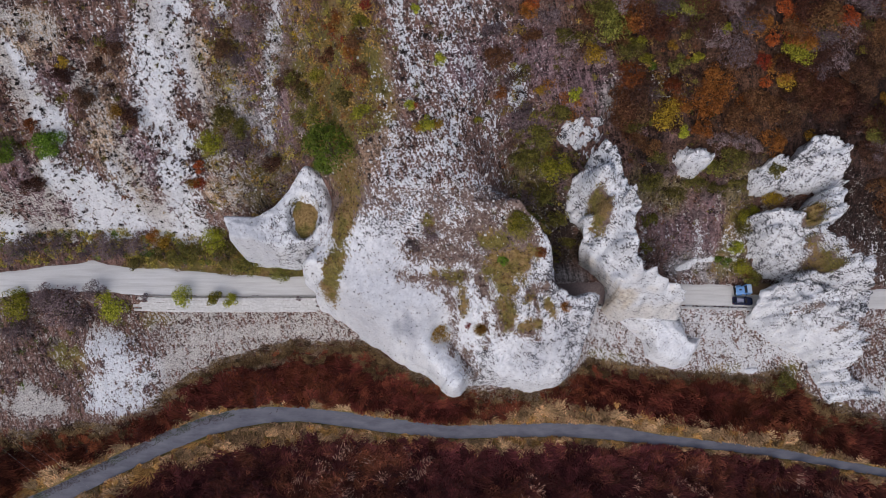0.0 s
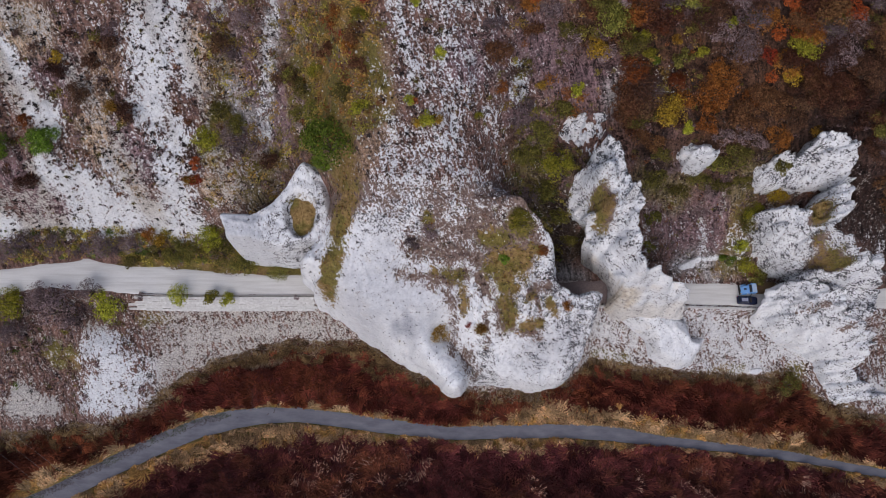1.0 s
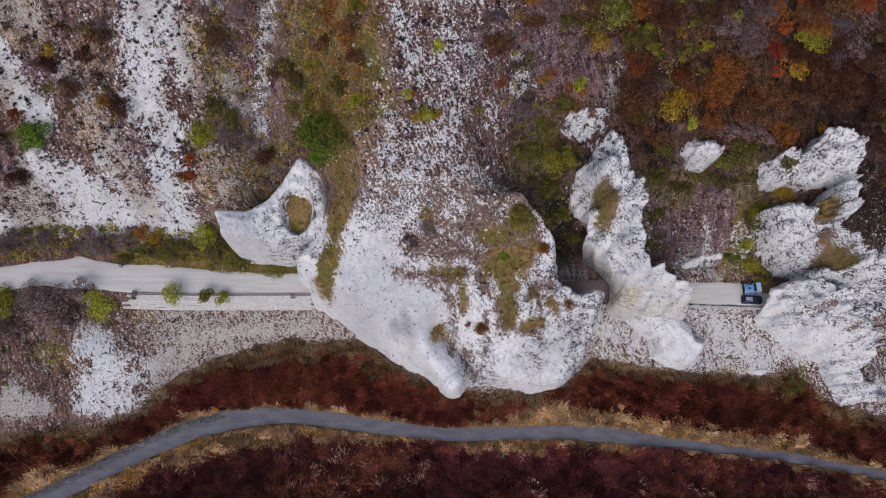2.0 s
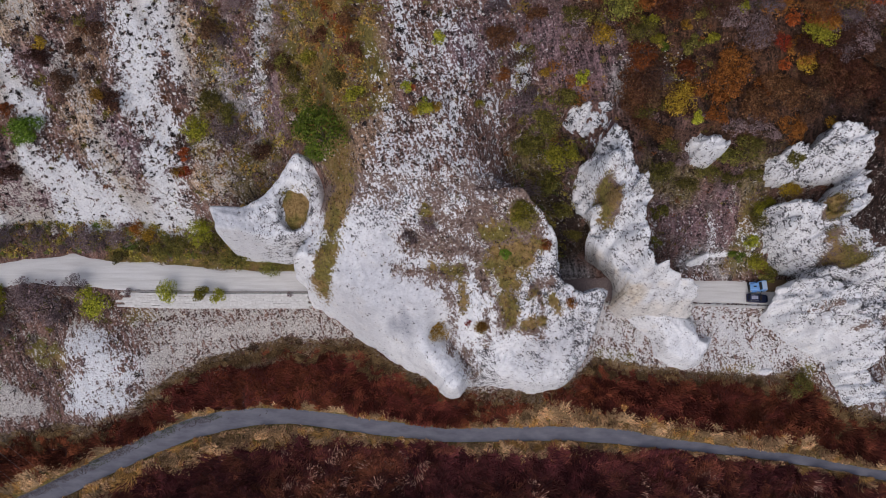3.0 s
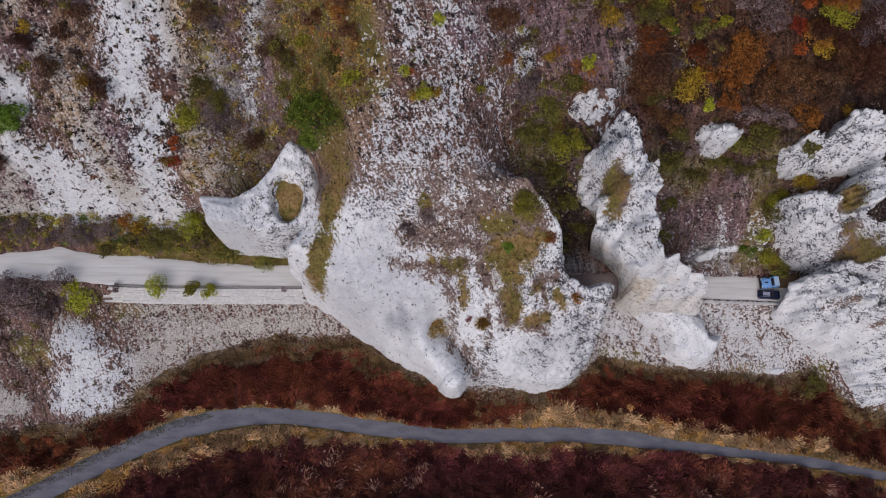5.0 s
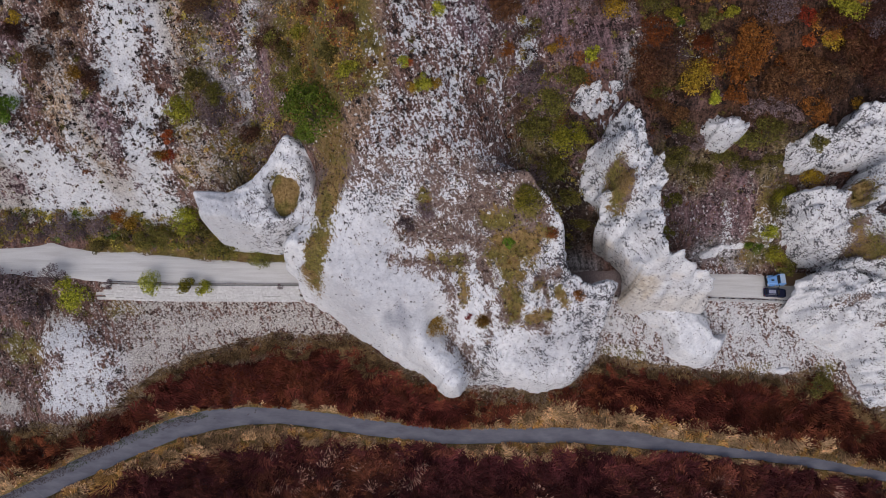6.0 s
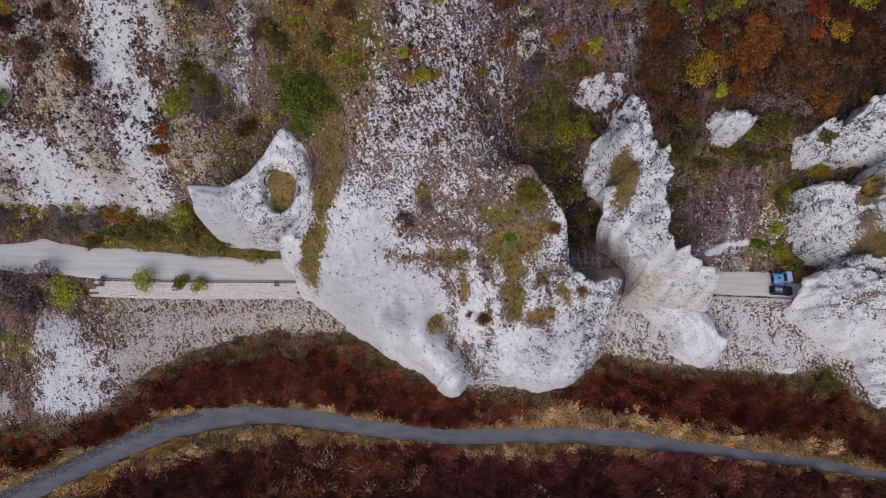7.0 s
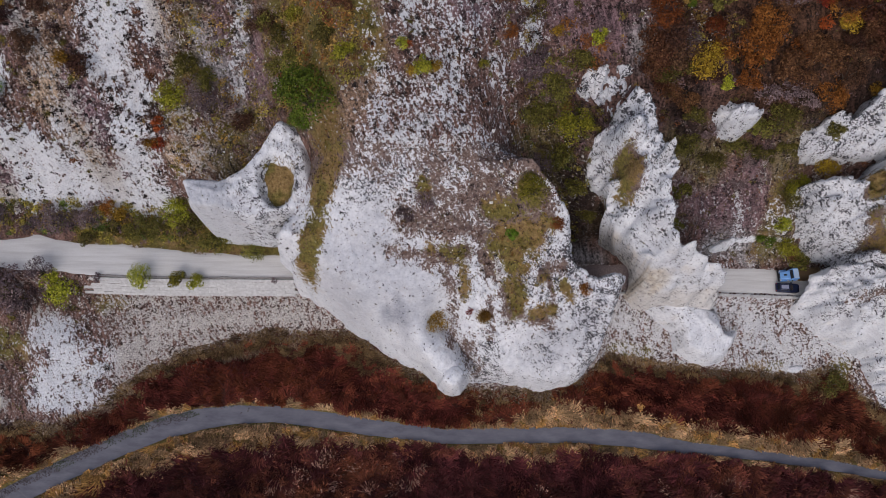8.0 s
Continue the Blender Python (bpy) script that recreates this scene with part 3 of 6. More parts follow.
def wall_material():
    n = Nodes("pale_limestone_block")
    tone = n.noise(1.7, 5, 0.65)
    info = n.add("ShaderNodeObjectInfo")
    colour = n.ramp(tone, (0.3, (0.42, 0.415, 0.41)), (0.6, (0.6, 0.6, 0.6)), (0.8, (0.7, 0.7, 0.7)))
    colour = n.mix(n.math("MULTIPLY", info.outputs["Random"], 0.35), colour, (0.42, 0.42, 0.43))
    n.bump(n.noise(7.0, 4, 0.6), 0.5, 0.05)
    return n.done(colour, 0.9)


def leaf_material(name, dark, mid, light):
    """Foliage whose tone varies from spray to spray over each crown, and from crown to crown."""
    n = Nodes(name)
    info, leaf = n.add("ShaderNodeObjectInfo"), n.geo.outputs["Random Per Island"]
    tone = n.math("ADD", n.math("MULTIPLY", leaf, 0.3), n.math("MULTIPLY", n.noise(1.1, 4, 0.6), 0.7))
    colour = n.ramp(tone, (0.3, dark), (0.5, mid), (0.7, light))
    bright = n.add("ShaderNodeHueSaturation")
    n.set(bright.inputs["Hue"], n.math("MULTIPLY_ADD", info.outputs["Random"], 0.035, 0.482))
    n.set(bright.inputs["Value"], n.math("MULTIPLY_ADD", info.outputs["Random"], 0.95, 0.62))
    n.set(bright.inputs["Color"], colour)
    return n.done(bright.outputs[0], 0.75, 0.0, 0.2)


def tinted_material(name, low, high, rough=0.85):
    """Loose growth, each blade or leaf in the tint that it was given, with a spread of tone."""
    n = Nodes(name)
    node = n.add("ShaderNodeAttribute", attribute_name="tint")
    bright = n.add("ShaderNodeHueSaturation")
    n.set(bright.inputs["Value"], n.math("MULTIPLY_ADD", n.geo.outputs["Random Per Island"], high - low, low))
    n.set(bright.inputs["Color"], node.outputs["Color"])
    return n.done(bright.outputs[0], rough, 0.0, 0.2)


def plain_material(name, colour, rough, metal=0.0, specular=0.5, wear=0.15, scale=3.0):
    n = Nodes(name)
    dull = tuple(c * 0.6 + 0.03 for c in colour)
    return n.done(n.mix(n.math("MULTIPLY", n.step(0.45, 0.75, n.noise(scale, 4, 0.6)), wear), colour, dull), rough, metal, specular)


GROUND, ROCK, ROAD, WATER, BLOCK = ground_material(), rock_material(), road_material(), water_material(), wall_material()
BARK = plain_material("grey_brown_bark", (0.11, 0.085, 0.07), 0.9, 0, 0.2, 0.6, 8.0)
LEAVES = {
    "green": leaf_material("fresh_green_leaves", (0.028, 0.045, 0.005), (0.085, 0.135, 0.012), (0.17, 0.22, 0.024)),
    "lime": leaf_material("yellow_green_leaves", (0.07, 0.07, 0.008), (0.25, 0.25, 0.02), (0.43, 0.4, 0.045)),
    "olive": leaf_material("dull_olive_leaves", (0.04, 0.038, 0.009), (0.125, 0.115, 0.023), (0.24, 0.21, 0.05)),
    "gold": leaf_material("golden_leaves", (0.1, 0.052, 0.008), (0.27, 0.155, 0.016), (0.42, 0.26, 0.035)),
    "orange": leaf_material("orange_leaves", (0.075, 0.023, 0.006), (0.21, 0.07, 0.015), (0.33, 0.128, 0.03)),
    "rust": leaf_material("rust_brown_leaves", (0.036, 0.013, 0.008), (0.112, 0.045, 0.021), (0.195, 0.095, 0.046)),
    "red": leaf_material("scarlet_leaves", (0.11, 0.014, 0.008), (0.26, 0.036, 0.013), (0.36, 0.075, 0.028)),
    "umber": leaf_material("dark_umber_leaves", (0.024, 0.012, 0.009), (0.08, 0.036, 0.022), (0.15, 0.078, 0.044)),
    "bare": leaf_material("bare_grey_violet_twigs", (0.065, 0.043, 0.048), (0.165, 0.117, 0.125), (0.28, 0.215, 0.22)),
}
TINTED = tinted_material("loose_growth", 0.68, 1.32)
REED = tinted_material("dry_reed_blades", 0.6, 1.4)

# ---------------------------------------------------------------- mesh helpers
def mesh_of(name, verts, faces, material, smooth_shade=True):
    """A mesh from arrays of places and of faces with equal corner counts."""
    verts, faces = np.asarray(verts, np.float32), np.asarray(faces, np.int32)
    me = bpy.data.meshes.new(name)
    me.vertices.add(len(verts))
    me.vertices.foreach_set("co", verts.ravel())
    me.loops.add(faces.size)
    me.loops.foreach_set("vertex_index", faces.ravel())
    me.polygons.add(len(faces))
    me.polygons.foreach_set("loop_start", np.arange(len(faces), dtype=np.int32) * faces.shape[1])
    me.update(calc_edges=True)
    me.polygons.foreach_set("use_smooth", np.full(len(faces), smooth_shade))
    me.materials.append(material)
    me.validate()
    return me


def paint(me, name, values):
    layer = me.attributes.new(name, "FLOAT_COLOR", "POINT")
    layer.data.foreach_set("color", np.asarray(values, np.float32).ravel())


def part(name, bm, material, parent=None, label=""):
    """One bmesh as one mesh object, under a thing or a part."""
    me = bpy.data.meshes.new(name)
    bm.to_mesh(me)
    bm.free()
    me.materials.append(material)
    ob = new(name, me)
    if parent:
        ob.parent = parent
    return tagged(ob, label)


def box(bm, x0, x1, y0, y1, z0, z1, bevel=0.0, taper=1.0):
    """A block, its top drawn in by taper, with rounded edges."""
    cx, cy = (x0 + x1) / 2, (y0 + y1) / 2
    made = bmesh.ops.create_cube(bm, size=1)["verts"]
    for v in made:
        k = taper if v.co.z > 0 else 1.0
        v.co = Vector((cx + v.co.x * (x1 - x0) * k, cy + v.co.y * (y1 - y0) * k, z0 + (v.co.z + 0.5) * (z1 - z0)))
    if bevel:
        edges = list({e for v in made for e in v.link_edges})
        bmesh.ops.bevel(bm, geom=edges, offset=bevel, segments=2, affect="EDGES", profile=0.6)
    return bm


# ---------------------------------------------------------------- what covers the ground
CHALK_LEFT = [(13.6, 64.8, 14.2, 61.4, 0.9), (-56.4, 84, -58.6, 75, 5.8), (-58.6, 75, -59, 66, 5.6), (-59, 66, -56.6, 58, 4.8), (-56.2, 58, -57.4, 48, 5.0), (-52.4, 82, -51.4, 69, 1.6), (-84, 54, -73, 49, 3.8), (-80, 48, -61, 46.2, 3.4),
              (-105, 45.2, -54.5, 44.6, 1.7), (-89, 75, -85, 66, 2.6), (-85, 66, -81, 62.5, 2.4), (-33.4, 84, -35.6, 73, 0.3), (-35.6, 73, -37.4, 60, 0.2), (-45.5, 84, -44.5, 81.5, 1.0), (-70, 56, -66, 48, 1.0)]
CHALK_MID = [(-9, 46, -13, 37, 4.2), (-3.6, 46, -7, 38, 3.6), (0.5, 44.5, 2.4, 40.5, 1.8), (7.6, 45, 9.6, 39.5, 2.0), (-15, 38, -13, 34, 3.4), (-8, 74, -6.2, 65, 2.6), (-6.2, 65, -4.6, 59, 2.0), (-8.6, 53, -10.4, 45.5, 2.6), (-3.5, 51, -6.6, 44, 2.6), (5, 60, 0, 50, 1.6), (10, 71, 5, 73, 2.6), (4.8, 74, -0.4, 65, 1.6), (8.6, 58, 10, 45, 1.8), (2, 47, 8, 42, 2.4),
             (13.4, 64, 13.2, 61, 0.7), (34, 63.5, 42, 64.5, 0.8), (60.2, 38, 61.6, 50, 0.4)]
CHALK_BANK = [(-77, 19.6, -72.6, 14.5, 5.6), (-74, 14, -78, 8, 4.8), (-73, 8, -67, 6.6, 3.2), (-70, 11, -58, 18.6, 3.4), (-58, 20.8, -29, 23.6, 1.7), (-95, 9.5, -89, 5.5, 2.8), (-99, 7, -92, 5, 2.6), (-80, 6, -74, 5, 1.6), (34.5, 23, 42, 20, 3.4),
              (58.6, 24, 67, 21, 4.0), (66, 19, 80, 18.6, 3.6), (70.5, 14.6, 72.5, 16.6, 1.6), (97, 9.5, 108, 7.6, 3.2), (60, 19, 68, 18, 1.6)]
GRASS = [(-19.5, 76, -22, 66, 5.0), (-22, 66, -19.4, 55, 5.5), (-14, 67, -11, 56, 2.4), (-18.4, 54, -18.2, 43, 2.0), (-18.2, 43, -20, 36, 2.2), (-21, 33.5, -23.2, 28.8, 1.9), (-28.0, 42.4, -28.0, 42.8, 2.9), (-48, 55, -46, 62, 3.0), (-28, 60, -28, 70, 3.0),
         (-70, 37.6, -44, 36.6, 2.0), (-40, 36, -33, 35.2, 1.2), (-66.8, 25.2, -62, 25.6, 1.4), (41, 16.6, 36, 17, 1.8), (79.4, 12, 80, 14, 2.2), (62, 14.6, 68, 14.2, 1.0), (-88, 18, -84, 16, 2.0), (62.6, 46, 61.6, 36, 1.2), (40, 44, 38, 36, 1.0)]
TAN = [(-75, 72, -69, 60, 2.2), (-69, 60, -63, 49, 2.4), (-96, 84, -80, 79, 3.0), (-50.2, 78, -48.5, 62, 1.2), (-86, 48.5, -96, 49.5, 1.8), (-47, 56, -45, 48, 1.6)]
GRASS_TOP = [(10.6, 32, 15, 31.2, 2.6), (12, 30, 12, 27.4, 2.0), (12, 27.5, 13.2, 21.6, 1.3), (8, 36, 11.6, 35.6, 1.5), (-1.4, 30.4, 3, 29.8, 1.2), (4, 28, 4.2, 23.5, 0.6), (-3, 38.8, -2.6, 37.5, 0.8), (13.4, 38, 14.5, 37, 1.5), (16.5, 33.8, 18.3, 33, 0.6),
             (16.8, 25.2, 17.2, 25.6, 0.6), (20.5, 25, 22, 23, 0.7), (15.6, 20.5, 19, 21.2, 0.8), (7, 20.4, 7.6, 20.4, 0.7), (28.8, 42.6, 29.6, 38.8, 1.0), (29.8, 37.6, 30.2, 36.8, 0.4), (74.4, 43.8, 73.8, 41, 1.1), (74, 37.8, 75.7, 36, 0.6), (75.7, 36, 78.2, 32.4, 0.6)]
BROWN_TOP = [(-5.2, 34.4, 2, 33.4, 2.6), (-0.4, 34.4, 7, 32.6, 1.9), (4.6, 37.4, 9, 39, 1.9), (-8.4, 30.2, -2.4, 29.4, 1.1), (-2, 29, 4, 30, 1.5), (2, 24.6, -0.2, 27.3, 0.9), (7, 30, 8.6, 27, 1.4), (2, 21.6, 2.2, 16.6, 1.0), (14, 20.5, 18.8, 19, 0.8), (11, 25, 12, 20, 0.9), (4.8, 17, 6.4, 12.4, 1.1), (16, 36, 18, 38, 1.1), (3, 44, 10, 41.5, 1.8),
             (29.0, 43.0, 30.6, 38.6, 0.8), (73.2, 38.4, 77.6, 32.8, 0.9), (74.6, 25, 78.4, 25.8, 0.7), (82.6, 21.4, 84.6, 21.8, 0.7), (73, 41.4, 74.5, 43, 1.2), (-30, 36.8, -26.6, 35, 0.9), (17, 26.5, 21, 28, 0.9), (8.6, 23, 9, 17.5, 0.4), (18, 26, 19.6, 20, 0.4)]


SOIL = {
    "brown": ((0.158, 0.09, 0.073), []),
    "violet": ((0.182, 0.115, 0.126), [(-80, 72, -76, 70, 4), (-68, 62, -63, 54, 3), (-90, 52, -86, 48, 4), (-41, 74, -38, 58, 3), (-31, 72, -33, 60, 3), (4, 64, 9, 66, 4), (17, 68, 24, 66, 5), (14, 58, 18, 56, 3), (28, 66, 42, 61, 5), (47, 46, 54, 42, 4), (58, 48, 57, 40, 3), (62, 58, 58, 60, 3)]),
    "tan": ((0.36, 0.265, 0.185), [(-49.5, 77, -46.8, 64, 1.6), (-73, 61, -67.5, 53, 2.4), (-67.5, 53, -66, 50, 1.6), (-48, 50, -43, 50.6, 2.0), (-82, 80, -88, 76, 3.5), (-70, 66, -71, 60, 1.5)]),
    "earth": ((0.24, 0.155, 0.105), [(-12, 64, -11, 52, 2.2), (-11, 52, -15.4, 47, 2.2), (-15.4, 47, -17.8, 42, 2.0), (-17.8, 42, -20.5, 35, 2.0), (-69, 73, -72, 67, 3)]),
    "olive": ((0.16, 0.125, 0.062), [(-44, 73, -45, 62, 2.4), (-29, 76, -26, 60, 3.4), (-40, 51, -36, 54, 3), (42, 50, 48, 48, 3), (62, 50, 61, 52, 3), (17, 50, 24, 40, 4), (64, 44, 64, 36, 2)]),
    "stony": ((0.33, 0.31, 0.315), [(-33.7, 80, -35.2, 71, 0.9), (-35.2, 71, -37.8, 58, 0.9), (-42, 68, -40.5, 64, 1.8), (33, 62, 38, 64, 2.2), (26, 35, 31, 34, 1.6), (52, 37, 60, 36, 1.6)]),
    # near-black: shade between the trees and in the gully, put into the soil
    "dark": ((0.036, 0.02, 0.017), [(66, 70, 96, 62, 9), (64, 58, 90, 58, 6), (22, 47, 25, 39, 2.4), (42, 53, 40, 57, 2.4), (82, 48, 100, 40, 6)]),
    "litter": ((0.085, 0.043, 0.026), [(44, 68, 62, 62, 7), (50, 58, 56, 54, 4), (26, 72, 40, 70, 4)]),
}


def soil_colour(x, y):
    """The colour of the bare soil and its thin growth, zone by zone; the dark zones also paint in shade."""
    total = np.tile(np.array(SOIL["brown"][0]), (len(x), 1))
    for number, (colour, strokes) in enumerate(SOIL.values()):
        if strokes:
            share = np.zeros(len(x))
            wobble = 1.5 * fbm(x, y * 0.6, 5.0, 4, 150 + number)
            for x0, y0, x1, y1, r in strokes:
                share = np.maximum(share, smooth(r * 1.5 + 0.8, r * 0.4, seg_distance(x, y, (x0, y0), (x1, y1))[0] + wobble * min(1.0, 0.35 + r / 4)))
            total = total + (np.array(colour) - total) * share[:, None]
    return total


def patches(x, y, strokes, soft=1.0):
    """1 inside broad strokes (x0, y0, x1, y1, half width), falling to 0 beside them."""
    best = np.zeros(np.shape(x))
    wobble = 0.9 * fbm(x, y, 3.0, 3, 61)
    for x0, y0, x1, y1, r in strokes:
        d, _ = seg_distance(x, y, (x0, y0), (x1, y1))
        best = np.maximum(best, min(1.0, 0.5 + 0.3 * r) * smooth(r * 1.6 + 2.3 * soft, -0.3 * r, d + wobble * min(1, r / 2)))
    return np.clip(best * 1.12, 0, 1) * (1 - 0.35 * smooth(0.1, 0.9, fbm(x, y * 0.45, 4.5, 3, 64)))


def straw_share(x, y):
    """How far straw-coloured growth replaces the dark reeds, in fringes along the river."""
    off = line_distance(x, y, RIVER) - river_width(x)
    south = y < np.interp(x, [p[0] for p in RIVER], [p[1] for p in RIVER])
    strip = np.where(south, knots(x, [(-90, 4.0), (-60, 4.8), (-40, 5.0), (-26, 3.4), (-10, 1.8), (0, 1.2), (16, 4.4), (30, 2.4), (50, 0.8), (66, 0.8), (80, 1.4), (110, 1.4)]),
                     knots(x, [(-100, 3.4), (-70, 1.8), (-40, 1.0), (0, 1.0), (15, 1.4), (20, 6.0), (30, 5.2), (45, 4.0), (75, 3.0), (82, 2.4), (95, 1.4)]))
    ragged = 1.3 * fbm(x, y, 9, 3, 101) + 1.4 * (vnoise(x / 1.1, y / 1.1, None, 102) - 0.5)
    return smooth(strip * 1.2, strip * 0.55, off + ragged)


def cover_ground(x, y, z):
    """Shares of chalk, grass, fallen rust leaves and wet peat, for every place on the ground."""
    near = (np.abs(x) < 125) & (y > -30) & (y < 110)
    chalk, grass = np.zeros(np.shape(x)), np.zeros(np.shape(x))
    xs, ys = x[near], y[near]
    chalk[near] = np.maximum(patches(xs, ys, CHALK_LEFT, 1.5) * 0.87, np.maximum(patches(xs, ys, CHALK_MID) * (0.56 - 0.12 * smooth(0, 6, xs)), 0.78 * patches(xs, ys, CHALK_BANK)))
    grass[near] = patches(xs, ys, GRASS)
    sandy = np.zeros(np.shape(x))
    sandy[near] = patches(xs, ys, TAN, 1.5)
    chalk = np.maximum(chalk, 0.56 * sandy)
    yn, yb = knots(x, ROAD_N), knots(x, FLOOD_EDGE) + 0.7 * fbm(x, y * 0, 6, 3, 21)
    up = y - yn
    # chalk chips shine through nearly everywhere on the left and middle slopes and on the bank
    chips = 0.24 * smooth(-10, -50, x) * smooth(4, 9, up) + (0.4 - 0.08 * smooth(0, 8, x) + 0.16 * fbm(x, y, 5, 3, 70)) * np.exp(-((x - 1) / 17) ** 2) * smooth(40, 44, y) + (0.2 + 0.26 * smooth(0.1, 0.6, fbm(x + 0.2 * y, y * 0.3, 4.0, 3, 69))) * smooth(12, 40, x) * smooth(56, 46, y)
    chips = chips + 0.3 * np.exp(-((x + 45) / 5.0) ** 2 - ((y - 53) / 6.0) ** 2)
    bank = (y > yb - 0.2) & (up < 0)
    chips = np.where(bank, 0.53 - 0.25 * smooth(-60, -72, x) - 0.12 * smooth(60, 86, x), chips) * np.where(np.abs(y) < 200, 1, 0)
    chalk = np.maximum(chalk * 0.95, chips)
    rust = smooth(12, 34, x + 6 * fbm(x, y, 14, 3, 62)) * smooth(45, 60, y + 0.1 * x) * 0.95 + 0.25 * smooth(6, 2, up) * smooth(-40, -60, x) * (up > 0)
    tan = 0.42 * smooth(-0.15, 0.4, fbm(x + 0.25 * y, y * 0.4, 9, 3, 66)) * smooth(-50, -64, x) * (up > 3)
    rust = np.where(bank, 0.38 - 0.36 * smooth(13, 7, np.hypot(x + 75, y - 13)) - 0.2 * smooth(28, 36, x), np.maximum(rust, np.maximum(np.maximum(tan, 0.42 * sandy), 0.35 * np.exp(-((x + 45) / 6.0) ** 2 - ((y - 53) / 7.0) ** 2))))
    wet = smooth(yb + 0.5, yb - 1.4, y + 0.8 * fbm(x, y, 3, 3, 63))
    chalk, grass = chalk * (1 - wet), grass * (1 - wet)
    grass = np.maximum(grass, 0.8 * wet * straw_share(x, y) * near)
    return np.stack([chalk, grass, np.clip(rust, 0, 1), wet], -1)


# ---------------------------------------------------------------- the ground, one sheet to the horizon
def spread(lo, hi, step, reach):
    core = np.arange(lo, hi + step / 2, step)
    out = np.cumsum(step * 1.28 ** np.arange(1, 40))
    out = out[out < reach]
    return np.concatenate([lo - out[::-1], core, hi + out])


gx, gy = spread(-114, 114, 0.42, 2600), spread(-24, 96, 0.42, 2600)
X, Y = np.meshgrid(gx, gy)
Z = ground(X, Y)
Z = Z + 0.10 * fbm(X, Y, 1.1, 2, 71) * (Y > knots(X, ROAD_N) + 1) * (np.abs(X) < 130) * (Y < 120)
row = len(gx)
k = (np.arange(len(gy) - 1)[:, None] * row + np.arange(row - 1)[None, :]).ravel()
land_mesh = mesh_of("ground", np.stack([X, Y, Z], -1).reshape(-1, 3), np.stack([k, k + 1, k + row + 1, k + row], -1), GROUND)
paint(land_mesh, "cover", cover_ground(X.ravel(), Y.ravel(), Z.ravel()))
close = (np.abs(X.ravel()) < 125) & (Y.ravel() > -30) & (Y.ravel() < 110)
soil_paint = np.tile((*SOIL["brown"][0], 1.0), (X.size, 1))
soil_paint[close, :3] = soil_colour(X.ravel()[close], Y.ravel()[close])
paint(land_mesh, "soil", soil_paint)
tagged(new("ground", land_mesh), "steep scrubby chalk hillside above a flat reedy valley", "ground", "", "structure")


# ---------------------------------------------------------------- road and river
def ribbon(name, xs, low, high, z, material, across=8):
    """A strip between two edge lines, with a thin turned-down border."""
    t = np.linspace(0, 1, across + 1)
    pts = [[(x, a + (b - a) * u, zz - (0.14 if u in (0.0, 1.0) else 0)) for u in t] for x, a, b, zz in zip(xs, low, high, z)]
    verts = np.array(pts).reshape(-1, 3)
    w = across + 1
    k = (np.arange(len(xs) - 1)[:, None] * w + np.arange(across)[None, :]).ravel()
    return new(name, mesh_of(name, verts, np.stack([k, k + w, k + w + 1, k + 1], -1), material))


xs = np.arange(-180, 180.1, 0.5)
road_low = knots(xs, ROAD_S) + 0.25 * fbm(xs, xs * 0, 3, 3, 81)
road_high = knots(xs, ROAD_N) + 0.35 * fbm(xs, xs * 0, 4, 3, 82)
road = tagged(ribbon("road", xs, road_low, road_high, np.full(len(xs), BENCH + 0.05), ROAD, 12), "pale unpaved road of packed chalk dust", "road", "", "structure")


def along_river(half, z):
    pts = np.array(RIVER, float)
    s = np.concatenate([[0], np.cumsum(np.hypot(*np.diff(pts, axis=0).T))])
    u = np.arange(0, s[-1], 0.8)
    px, py = np.interp(u, s, pts[:, 0]), np.interp(u, s, pts[:, 1])
    kernel = np.hanning(13) / np.hanning(13).sum()
    px, py = np.convolve(np.pad(px, 6, "edge"), kernel, "valid"), np.convolve(np.pad(py, 6, "edge"), kernel, "valid")
    dx, dy = np.gradient(px), np.gradient(py)
    n = np.hypot(dx, dy)
    return px, py, -dy / n, dx / n


px, py, nx, ny = along_river(1, 0)
half = river_width(px) + 1.2
t = np.linspace(-1, 1, 7)
wv = np.stack([px[:, None] + nx[:, None] * half[:, None] * t, py[:, None] + ny[:, None] * half[:, None] * t, np.full((len(px), 7), -0.42)], -1).reshape(-1, 3)
k = (np.arange(len(px) - 1)[:, None] * 7 + np.arange(6)[None, :]).ravel()
tagged(new("water", mesh_of("water", wv, np.stack([k, k + 7, k + 8, k + 1], -1), WATER)), "narrow slow grey-blue river between reed banks", "river", "", "structure")


